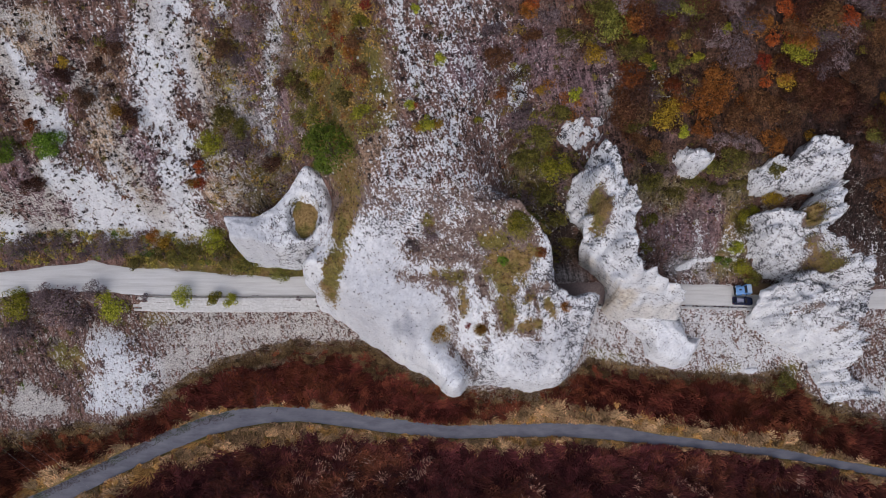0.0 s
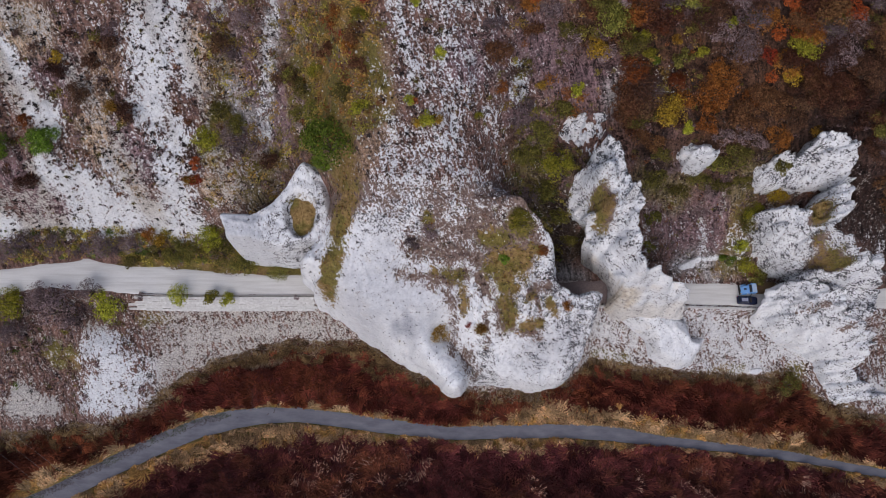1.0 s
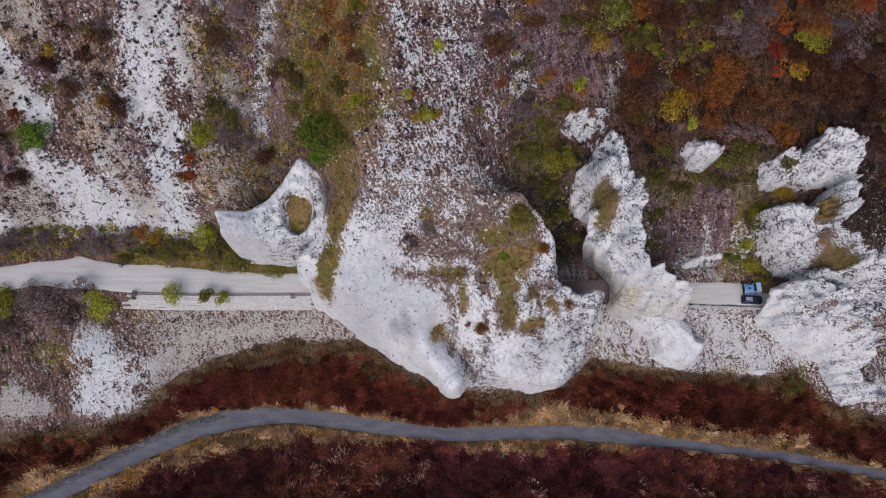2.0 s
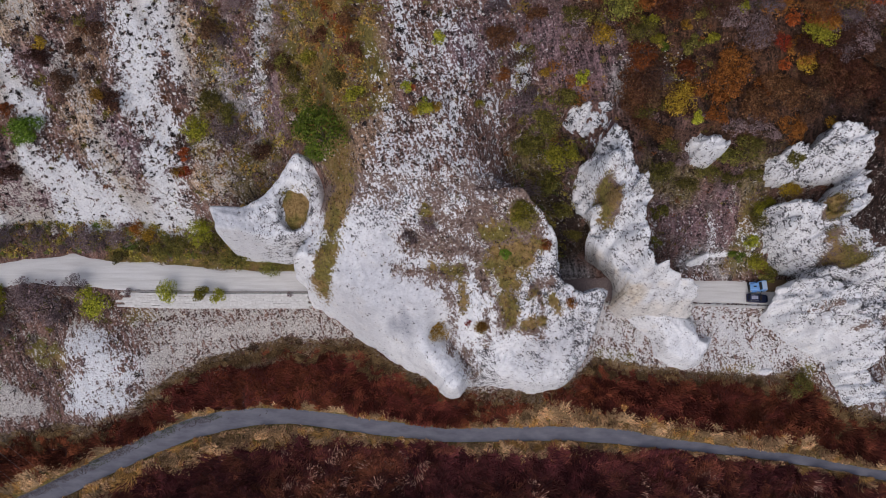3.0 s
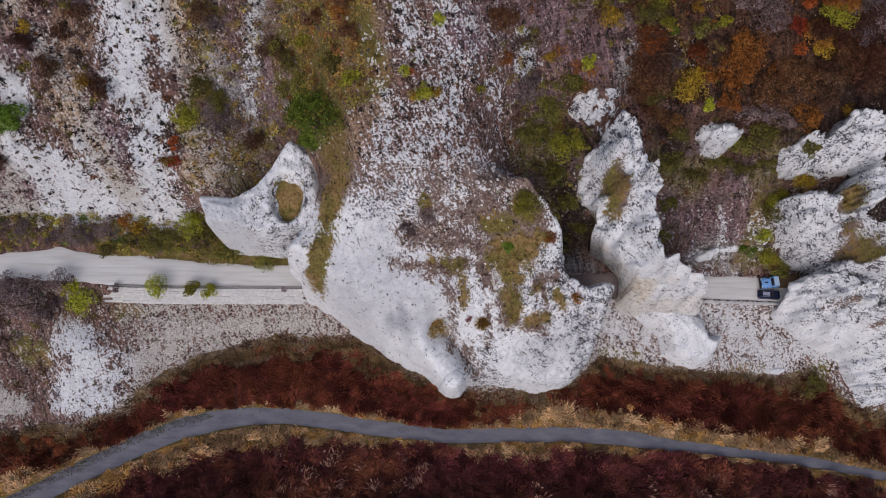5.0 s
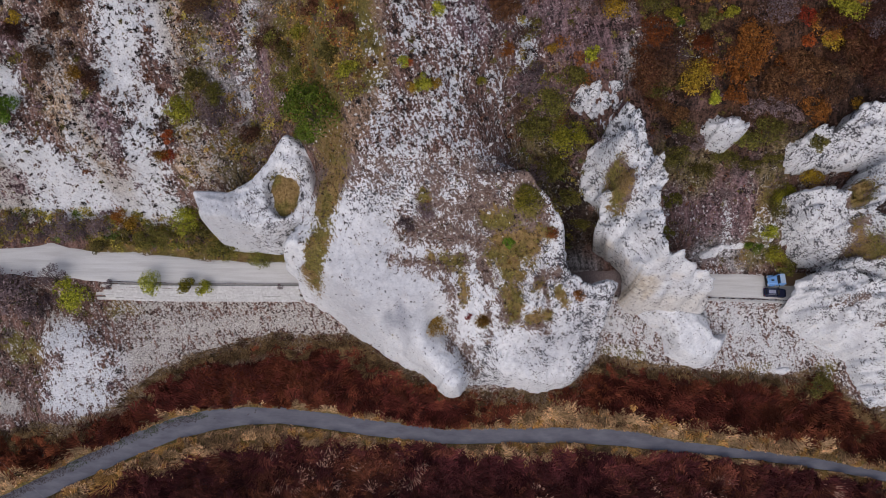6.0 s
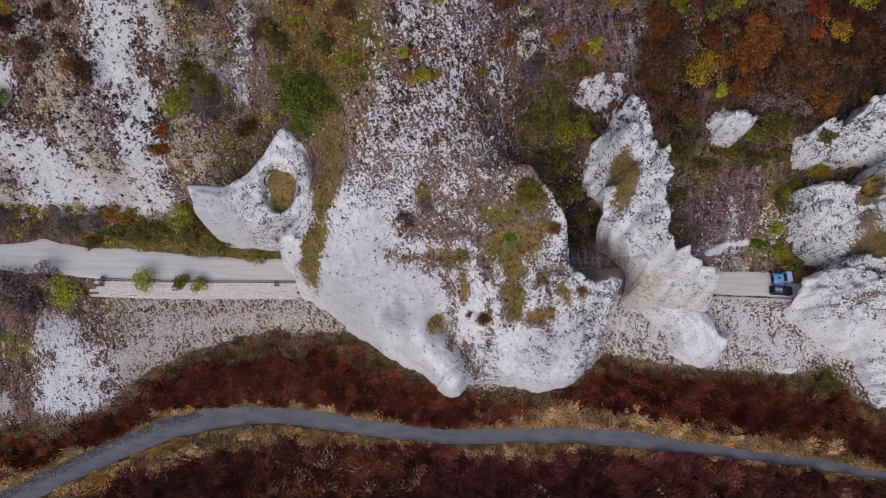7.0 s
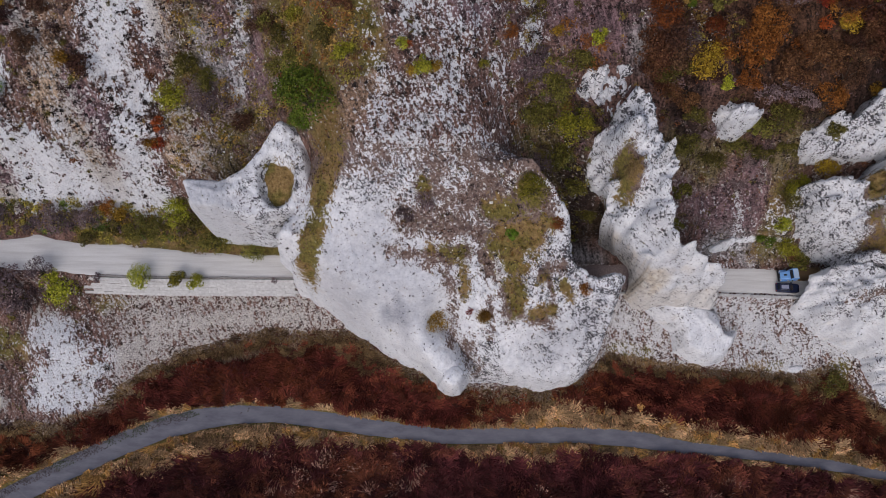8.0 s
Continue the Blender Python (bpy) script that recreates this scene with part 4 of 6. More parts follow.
# ---------------------------------------------------------------- the free-standing chalk rocks
def chalk_rock(name, key, label, step, worn, parent=None):
    """A rock over its outline: a weathered upper surface, cliff sides, and an underside that arches over the road."""
    poly = ROCKS[key][0]
    ax = np.arange(min(p[0] for p in poly) - 1.6, max(p[0] for p in poly) + 1.6, step)
    ay = np.arange(min(p[1] for p in poly) - 1.6, max(p[1] for p in poly) + 1.6, step)
    x, y = np.meshgrid(ax, ay)
    d, high, low = rock_surface(key, x, y)
    use = (d[:-1, :-1] > 0) | (d[1:, :-1] > 0) | (d[:-1, 1:] > 0) | (d[1:, 1:] > 0)
    gyy, gxx = np.gradient(d, step)
    size = np.maximum(np.hypot(gxx, gyy), 0.35)
    pull = np.clip(-d, 0, step * 1.5) / size ** 1
    x2, y2 = x + gxx / size * pull, y + gyy / size * pull
    edge = d <= 0
    high = np.where(edge, low + 0.02, high)
    # bulges and hollows that also reach into the steep faces
    steep = smooth(2.5, 0.4, d) * (d > 0)
    bx = (vnoise(x * 0.6, y * 0.6, high * 0.13, 91) - 0.5) * 1.1 + (vnoise(x * 1.9, y * 1.9, high * 0.35, 92) - 0.5) * 0.5
    by = (vnoise(x * 0.6, y * 0.6, high * 0.13, 93) - 0.5) * 1.1 + (vnoise(x * 1.9, y * 1.9, high * 0.35, 94) - 0.5) * 0.5
    calm = {"buttress": 0.35, "horn": 0.2, "pillar": 0.1, "foot": 0.3, "spike": 0.6}.get(key, 1.0)
    if key == "spike":
        # the rock is undercut above the tunnel mouth
        cave = smooth(7.5, 1.0, line_distance(x, y, [(28, 36.6), (30, 34.8), (32.6, 32.6)]))
        body = np.clip((high - low) / np.maximum(spike_top(x, y) - low, 1), 0, 1)
        x2, y2 = x2 + 4.6 * cave * (1 - body), y2 + 1.2 * cave * (1 - body)
    top = np.stack([x2 + bx * steep * calm, y2 + by * steep * calm, high], -1).reshape(-1, 3)
    if key == "spike":
        x2, y2 = x2 + 4.6 * cave * body, y2 + 1.2 * cave * body
    bottom = np.stack([x2, y2, low], -1).reshape(-1, 3)
    w, count = len(ax), x.size
    j, i = np.nonzero(use)
    k = j * w + i
    upper = np.stack([k, k + 1, k + w + 1, k + w], -1)
    faces = [upper, upper[:, ::-1] + count]
    pad = np.pad(use, 1)
    for dj, di, a, b in ((-1, 0, 0, 1), (1, 0, w + 1, w), (0, -1, w, 0), (0, 1, 1, w + 1)):
        rim = use & ~pad[1 + dj:1 + dj + use.shape[0], 1 + di:1 + di + use.shape[1]]
        jj, ii = np.nonzero(rim)
        q = jj * w + ii
        faces.append(np.stack([q + b, q + a, q + a + count, q + b + count], -1))
    faces = np.concatenate(faces)
    verts = np.concatenate([top, bottom])
    used = np.unique(faces)
    remap = np.zeros(len(verts), np.int64)
    remap[used] = np.arange(len(used))
    me = mesh_of(name, verts[used], remap[faces], ROCK)
    gx2, gy2 = verts[used][:, 0], verts[used][:, 1]
    is_top = (used < count).astype(float)
    grass = np.maximum(patches(gx2, gy2, GRASS_TOP, 0.5), patches(gx2, gy2, GRASS, 0.5)) * is_top
    brown = patches(gx2, gy2, BROWN_TOP, 0.6) * is_top * 0.85
    cream = np.zeros(len(used))
    if key == "spike":
        cream = patches(gx2, gy2, [(28.2, 34.2, 30.8, 31.4, 0.9), (30.8, 31.4, 34.6, 27.8, 1.0), (34.6, 27.8, 38.4, 26.2, 0.9), (40.4, 28, 42, 27.5, 0.4)], 0.2) * smooth(33, 29, verts[used][:, 2])
        cream = np.maximum(cream, smooth(24, 20, verts[used][:, 2]) * 0.45)
    if key == "buttress":
        brown = np.maximum(brown, (0.54 + 0.14 * fbm(gx2, gy2, 5, 2, 73)) * smooth(-10, -1, gx2) * smooth(29, 34, gy2) * is_top)
        brown = np.maximum(brown, (0.22 + 0.12 * fbm(gx2, gy2, 4, 2, 74)) * smooth(-3, 2, gx2) * smooth(17, 22, gy2) * is_top)
        brown = brown * (1 - smooth(9, 13, gx2) * smooth(3.6, 1.2, inside_distance(gx2, gy2, BUTTRESS)) * smooth(40, 36, gy2))
        match = smooth(35, 43, gy2 + 2.0 * fbm(gx2, gy2, 6, 2, 67)) * is_top
        brown = brown * (1 - match) + match * (1 - cover_ground(gx2, gy2, gy2)[:, 0])
        worn_here = worn + 0.65 * smooth(0, 12, gx2) + 0.4 * smooth(33, 40, gy2)
    else:
        worn_here = np.full(len(used), worn)
    if key == "spike":
        worn_here = 0.3 + (worn - 0.3) * smooth(29.5, 34, gy2 + 0.3 * (gx2 - 34) + 1.5 * fbm(gx2, gy2, 4, 2, 65))
    if key == "lower":
        # added lichen on the eastern flutes stands in for the shadows of their grooves
        worn_here = 0.12 + 0.78 * np.maximum(smooth(20.5, 23.5, gy2) * smooth(69, 73, gx2), 0.6 * smooth(82, 86, gx2))
    if key == "horn":
        brown = brown * 0
        worn_here = 0.15 + 0.5 * smooth(-38, -33, gx2)
        grass = patches(gx2, gy2, [(-27.8, 43.4, -27.8, 40.2, 2.4)], 0.1) * is_top
    uneven = smooth(-0.35, 0.45, fbm(gx2, gy2, 7, 3, 68))
    worn_here = worn_here * (0.3 + 1.35 * uneven if key == "buttress" else 0.85 + 0.6 * uneven)
    # shade painted blue-grey in the hollow and on the horn; a duller dome
    shade_tint = np.zeros(len(used))
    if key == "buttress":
        shade_tint = np.maximum(patches(gx2, gy2, [(-9.2, 21.2, -5.2, 20.6, 2.2), (-7.4, 23.6, -7, 21, 1.4)], 0.3), 0.45 * patches(gx2, gy2, [(-16, 27, -5, 25, 5.0), (-12, 30, -14, 24, 4.0), (18, 15, 25, 18, 1.6)], 2.0)) * is_top
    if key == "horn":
        shade_tint = 0.5 * patches(gx2, gy2, [(-42, 39, -36, 37.4, 2.0)], 0.6) * is_top
    paint(me, "shade_tint", np.repeat(shade_tint[:, None], 4, 1))
    paint(me, "cover", np.stack([1 - cream, grass, brown, np.clip(worn_here, 0, 1)], -1))
    if parent:
        ob = new(name, me)
        ob.parent = parent
        return tagged(ob, label)
    return tagged(new(name, me), label, "rock")


buttress = chalk_rock("chalk_buttress", "buttress", "huge rounded white chalk buttress with a road tunnel through it", 0.32, 0.12)
pinnacle = chalk_rock("chalk_pinnacle", "spike", "tall jagged white chalk pinnacle arching over the road", 0.26, 0.72)
chalk_rock("pillar", "pillar", "smooth round-headed white chalk pillar", 0.2, 0.1, buttress)
chalk_rock("spire", "spire", "thin pointed chalk spire", 0.2, 0.5, pinnacle)
chalk_rock("chalk_slab", "slab", "flat pale chalk slab at the edge of the reeds", 0.16, 0.05)
chalk_rock("chalk_spur", "foot", "smooth low chalk spur at the foot of a pinnacle", 0.3, 0.25)
chalk_rock("chalk_outcrop", "outcrop", "broken grey-white chalk outcrop among bushes", 0.26, 0.7)
chalk_rock("chalk_boulder", "small", "single white chalk crag standing in autumn scrub", 0.24, 0.6)
crag_upper = chalk_rock("chalk_crag", "upper", "long ragged white chalk crag with dark lichen streaks", 0.28, 0.75)
crag_middle = chalk_rock("chalk_crag", "middle", "broad fissured chalk crag with grassy hollows", 0.28, 0.75)
crag_lower = chalk_rock("chalk_crag", "lower", "fluted chalk crag with a road tunnel, falling to the reeds", 0.28, 0.5)
horn = chalk_rock("chalk_horn", "horn", "smooth chalk horn with a grassy bowl, beside the road", 0.28, 0.2)
# the turf that fills the bowl of the horn
ring, spoke = np.meshgrid(np.linspace(0, 1, 14), np.linspace(0, math.tau, 65)[:-1])
edge_out = 1.0 + 0.1 * np.sin(3 * spoke + 0.7) + 0.06 * np.sin(7 * spoke)
tx, ty = -27.8 + 2.5 * ring * edge_out * np.cos(spoke), 41.8 + 3.5 * ring * edge_out * np.sin(spoke)
tz = rock_surface("horn", tx, ty)[1] + 0.28 - 0.3 * ring ** 6
k = (np.arange(64)[:, None] * 14 + np.arange(13)[None, :]).ravel()
around = (k + 14) % (64 * 14)
turf_mesh = mesh_of("turf", np.stack([tx, ty, tz], -1).reshape(-1, 3), np.stack([k, k + 1, around + 1, around], -1), ROCK)
paint(turf_mesh, "cover", np.tile((1.0, 1.6, 0.0, 0.0), (tx.size, 1)))
turf = new("turf", turf_mesh)
turf.parent = horn
tagged(turf, "olive turf filling the bowl of the rock")
chalk_rock("chalk_ledge", "ledge", "narrow pale chalk ledge above the road", 0.2, 0.3)


def blocks(rock, spots):
    """Rounded blocks that stand proud along the crest of a rock."""
    heights = land(np.array([p[0] for p in spots], float), np.array([p[1] for p in spots], float))
    for number, ((x, y, r), z) in enumerate(zip(spots, heights)):
        bm = bmesh.new()
        bmesh.ops.create_icosphere(bm, subdivisions=3, radius=1)
        co = np.array([v.co[:] for v in bm.verts])
        lump = 0.7 + 0.6 * vnoise(co[:, 0] * 1.3 + number * 7, co[:, 1] * 1.3, co[:, 2] * 1.3, 96) + 0.2 * vnoise(co[:, 0] * 3.5 + number * 5, co[:, 1] * 3.5, co[:, 2] * 3.5, 97)
        for v, k in zip(bm.verts, lump):
            v.co = Vector((x + v.co.x * r * 1.15 * k, y + v.co.y * r * 0.85 * k, z - 0.25 * r + v.co.z * r * 0.85 * k))
        piece = part("block", bm, ROCK, rock)
        piece.data.polygons.foreach_set("use_smooth", np.ones(len(piece.data.polygons), bool))
        paint(piece.data, "cover", np.tile((1.0, 0.0, 0.0, 0.6), (len(piece.data.vertices), 1)))


blocks(crag_upper, [(65.6, 51.4, 0.8), (71.6, 54.6, 0.8), (78.2, 54.2, 0.9)])
blocks(crag_middle, [(77.0, 44.6, 0.8), (78.4, 36.6, 0.9), (81.4, 34, 0.9), (82.4, 31.8, 0.9)])
blocks(crag_lower, [(81.0, 27.0, 0.8), (82.4, 25.2, 0.8), (84.6, 21.8, 0.7), (84.8, 20.4, 0.6)])

# ---------------------------------------------------------------- single shrubs and trees: x, y, crown radius
SHRUBS = {}
SHRUBS["umber"] = [(-74, 66, 3.2), (-78, 70.5, 2.8), (-70.6, 72, 2.2), (-64.4, 63.4, 2.6), (-66.4, 75.4, 2.2), (-88, 51.6, 3.2), (-43.6, 74, 3.0), (-31.6, 69.4, 3.0), (-36, 55, 2.4), (43, 57, 2.6), (41, 60, 2.2), (66, 57.6, 3.0), (72.6, 60, 3.4)]
SHRUBS["green"] = [(11.6, 32.4, 1.5), (-20.9, 51.5, 5.9), (-82.6, 58.6, 4.5), (-91.8, 56.9, 3.8), (62, 36.9, 2.1), (-84.4, 60.1, 2.1), (-23.2, 50.2, 2.8), (39.2, 67.1, 1.3)]
SHRUBS["lime"] = [(-74.8, 27.8, 4.4), (-96.3, 27.8, 4.6), (21.5, 48.9, 4), (14.4, 37.5, 3), (78.1, 68.7, 1.4), (46.1, 56, 1.8), (25.1, 62.2, 2.1), (-14.8, 55.8, 2.3), (-24.4, 67.6, 1.9), (-4.9, 72.2, 1.3), (-57.9, 29.7, 2.8), (-50.9, 29.1, 2.3), (-47.6, 28.8, 2), (64.7, 44.7, 2.8), (66.1, 36.1, 3.2), (-48, 58.1, 3.5), (-51.4, 42, 3.6), (-14.6, 71.1, 1.7), (6.4, 55.9, 1), (37.9, 67.9, 1.7), (47.5, 67.8, 1.8), (52.1, 72.5, 1.6), (-2.5, 53.7, 2), (-6, 56.9, 1.2), (-0.9, 64.4, 1.7), (63, 38.6, 1.9)]
SHRUBS["olive"] = [(-45.3, 63.1, 2.9), (-48.8, 38.9, 3.6), (-44.3, 36.2, 4), (-36.3, 34.8, 2.9), (-59.8, 39, 3), (-63.7, 39.6, 2.6), (-56.6, 39.5, 3), (63.5, 42.3, 2.8), (69.1, 33.9, 2.5), (18.3, 55.3, 3.3), (16.5, 52.1, 3.6), (23.4, 42.5, 2.4), (20.2, 46.4, 3.2), (26, 39.3, 2.2), (22.6, 59.3, 2.2), (-27.5, 66.6, 2.8), (-25.5, 61.5, 2.8), (-18.2, 59.5, 2.3), (-30.7, 69.6, 2.3), (66.2, 50.5, 2.2), (55, 51.7, 3.1), (-42.1, 60.8, 2.9), (-87.5, 28.5, 3.4), (-69.5, 37.1, 2), (77.9, 10.9, 3.2), (-29.8, 62.9, 2), (42.6, 49.8, 3.5), (48.5, 48.8, 3), (51.3, 49.8, 3.2), (57.1, 52.1, 3.4), (60.4, 49.5, 2.3), (42.5, 52.7, 2.5), (44, 43.9, 2.2), (44.2, 39.3, 1.9), (56.3, 48.4, 2.4), (53.3, 51.7, 2)]
SHRUBS["gold"] = [(-0.5, 20.4, 3.2), (-67.7, 64.3, 2), (-77.7, 73.1, 1.8), (-63.1, 41.8, 2.3), (-52.9, 51, 1.8), (-0.9, 53.7, 1.5), (-4.5, 53.3, 1.3), (68.4, 47.3, 2.9), (71.8, 56.2, 1.8), (83.8, 61.4, 2.1), (42.7, 69.6, 1.5), (18.4, 62.7, 1.3), (7.6, 20.4, 1.7), (-29.5, 77.1, 1.6)]
SHRUBS["orange"] = [(-86.1, 62.4, 1.8), (-66.1, 43.4, 2.1), (50.8, 61.5, 4.2), (51.4, 64.3, 3.6), (49.5, 59.8, 2.7), (18.6, 33.2, 1.4), (24, 23.8, 1.3), (50.1, 56.6, 2.2), (15.6, 73.7, 2.2), (43.2, 63.4, 2.1), (-20.5, 72.5, 1.8), (-16.9, 66.6, 1.7), (-19.2, 73.4, 1.5), (57.1, 60.7, 2.1), (10.6, 60.9, 1.5)]
SHRUBS["rust"] = [(16.2, 70.3, 2.2), (10, 65.4, 3), (38.1, 55.7, 2.8), (89, 48.9, 3.2), (92.3, 44.3, 3.9), (68.4, 35.1, 1.7), (54.1, 67.1, 2.8), (64.3, 71.5, 3.2), (70.5, 67.4, 3.3), (72.5, 71.4, 2.7), (68.2, 63.1, 3.1), (59.1, 61.6, 2.6), (33.2, 71.9, 2.7), (26.8, 73.7, 2.7), (40.4, 72.7, 2.5), (-14.7, 63, 2), (-21.4, 68.6, 2.1), (-15.8, 68.1, 2.2), (73.7, 62.2, 2.9), (83.1, 55, 2.4), (8.9, 66.7, 1.7), (35.5, 57.1, 1.9), (40.9, 54.6, 2.5), (35.8, 58.7, 2.2), (33.2, 59.5, 1.9)]
SHRUBS["red"] = [(59.6, 67.1, 2), (60.8, 70.6, 2), (62.2, 75, 2), (-13.7, 73.5, 1.3), (-5, 56.9, 0.9), (5.1, 21.2, 0.9), (-50.8, 53.7, 1.9), (-51.7, 51, 1.7), (-18.1, 69.6, 1), (63.5, 73.2, 1.7), (16, 75.2, 1.7), (60.7, 64.1, 1.6)]
SHRUBS["bare"] = [(-41.7, 56.9, 3.9), (-44.2, 59.5, 3.2), (14.3, 57, 2.4), (-68.9, 40.8, 3.3), (-76.7, 40.5, 3.6), (-84.7, 26.9, 5.8), (-88.8, 29.5, 4), (-77.8, 30.5, 3.3), (-72.8, 40.1, 3), (-93.4, 40.8, 3.3), (-97.2, 39.5, 3.3), (-87, 40.9, 3), (-80.6, 39.7, 2.3), (-39.3, 78.3, 3.3), (-41.9, 73.3, 2.8), (19.4, 73.4, 2.7), (22.9, 69.5, 2.5), (8.8, 69.9, 2.4), (29.3, 67.7, 2.6), (37.8, 60, 2.4), (-82.1, 24, 3.4), (-96.1, 22.1, 3.7), (57, 55.3, 2.5), (60.6, 54.5, 2.2), (-2.6, 36.5, 2.2), (-5.9, 34.6, 1.7), (-66.8, 29.5, 1.2), (-32.4, 29.3, 0.8), (53.1, 55.3, 2.5), (45.6, 51.5, 2), (53.9, 48.3, 2.1), (34.5, 61.1, 2.1), (54.1, 44.9, 1.8), (15.8, 59.5, 2.1), (17.6, 45.9, 2.3)]


# ---------------------------------------------------------------- growth
rng = np.random.default_rng(7)


def leaf_quads(centres, normals, size, rng, flat=0.75):
    """A small kite-shaped leaf at each place, roughly facing its normal."""
    n = len(centres)
    face = normals * flat + rng.normal(size=(n, 3)) * (1 - flat) * 1.6
    face /= np.linalg.norm(face, axis=1, keepdims=True) + 1e-9
    side = np.cross(face, rng.normal(size=(n, 3)))
    side /= np.linalg.norm(side, axis=1, keepdims=True) + 1e-9
    up = np.cross(face, side)
    s = (np.asarray(size) * rng.uniform(0.6, 1.3, n))[:, None]
    verts = np.stack([centres - up * s, centres + side * s * 0.6, centres + up * s, centres - side * s * 0.6], 1).reshape(-1, 3)
    return verts, np.arange(4 * n).reshape(-1, 4)


def unit_crown(name, material, rng, leaves, leaf, lumps, spread_out):
    """A crown of radius 1 made of leafy lumps with gaps between them."""
    spots, ways = [], []
    for k in range(lumps):
        a, d = rng.uniform(0, 2 * np.pi), np.sqrt(rng.uniform(0, 1)) * spread_out
        c = np.array([d * np.cos(a), d * np.sin(a), 0.62 + (0.42 - 0.35 * d) * rng.uniform(0.6, 1.2)])
        r = rng.uniform(0.24, 0.46) * (1.1 - 0.35 * d)
        v = rng.normal(size=(leaves // lumps, 3))
        v[:, 2] = np.abs(v[:, 2]) * 0.9 - 0.35
        v /= np.linalg.norm(v, axis=1, keepdims=True)
        spots.append(c + v * r * rng.uniform(0.55, 1.12, (len(v), 1)) * (1, 1, 0.85))
        ways.append(v)
    verts, faces = leaf_quads(np.concatenate(spots), np.concatenate(ways), leaf, rng)
    return mesh_of(name, verts, faces, material, False)


def unit_stems(rng, reach):
    """Tapered stems that fork up into the crown."""
    bm = bmesh.new()
    for k in range(6):
        a = k * math.tau / 6 + rng.uniform(-0.4, 0.4)
        tip = Vector((math.cos(a) * reach * rng.uniform(0.5, 1), math.sin(a) * reach * rng.uniform(0.5, 1), rng.uniform(0.6, 0.95)))
        mid = Vector((tip.x * 0.35, tip.y * 0.35, 0.32))
        for p, q, r0, r1 in ((Vector((tip.x * 0.06, tip.y * 0.06, -0.12)), mid, 0.055, 0.038), (mid, tip, 0.038, 0.012)):
            made = bmesh.ops.create_cone(bm, cap_ends=True, segments=5, radius1=r0, radius2=r1, depth=(q - p).length)["verts"]
            bmesh.ops.transform(bm, matrix=Matrix.Translation((p + q) / 2) @ (q - p).to_track_quat("Z", "Y").to_matrix().to_4x4(), verts=made)
    return bm


LOOK = {
    "green": ("tree", "round green tree in full leaf on the slope", 1500, 0.068, 14, 0.66),
    "lime": ("bush", "yellow-green bush with dense autumn leaves", 1000, 0.078, 11, 0.66),
    "olive": ("bush", "dull olive bush with thin dry leaves", 850, 0.08, 11, 0.7),
    "gold": ("bush", "golden-leaved autumn bush on the chalk slope", 900, 0.068, 9, 0.66),
    "orange": ("tree", "orange-leaved autumn tree on the slope", 1050, 0.074, 13, 0.7),
    "rust": ("tree", "rust-brown autumn tree with thinning leaves", 950, 0.078, 12, 0.72),
    "red": ("bush", "scarlet autumn bush on the slope", 800, 0.07, 9, 0.66),
    "umber": ("tree", "dark umber autumn tree in a dense wood", 1300, 0.07, 13, 0.72),
    "bare": ("bush", "leafless bush of grey-violet twigs", 950, 0.06, 11, 0.74),
}
templates = {}


def shrub(kind, x, y, r, z=None):
    """A tree or bush: stems and a leafy crown. The first of a kind is built, the rest are copies."""
    category, label, leaves, leaf, lumps, out = LOOK[kind]
    variant = int(rng.integers(0, 3)) + (10 if r > 2.7 else 0)
    if variant >= 10:
        leaves, leaf, lumps = int(leaves * 2.2), leaf * 0.6, lumps + 5
    tall = rng.uniform(0.8, 1.15) * r
    m = Matrix.Translation((x, y, float(z) - 0.1)) @ pose(0, 0, 0, 0, 0, rng.uniform(0, 360)) @ Matrix.Diagonal((r * rng.uniform(0.9, 1.1), r, tall, 1))
    if (kind, variant) in templates:
        made = templates[kind, variant]
        return copy_thing(made, m @ Matrix.Diagonal([1 / c for c in made.scale] + [1]))
    ob = tagged(new("autumn_" + category), label, category, "autumn growth on the slope")
    local = np.random.default_rng(100 + 10 * variant + len(kind) * 3 + ord(kind[0]))
    crown = new("crown", unit_crown("crown", LEAVES[kind], local, leaves, leaf, lumps, out))
    crown.parent = ob
    part("stem", unit_stems(local, 0.6), BARK, ob)
    templates[kind, variant] = ob
    ob.matrix_basis = m
    return ob


def height_at(pts):
    a = np.array(pts, float)
    return land(a[:, 0], a[:, 1])


for kind, spots in SHRUBS.items():
    for (x, y, r), z in zip(spots, height_at(spots)):
        shrub(kind, x, y, r, z)


def scattered(count, x0, x1, y0, y1, keep):
    """Random places in a field that pass a test of their share."""
    x, y = rng.uniform(x0, x1, count), rng.uniform(y0, y1, count)
    ok = rng.uniform(0, 1, count) < keep(x, y)
    return x[ok], y[ok]


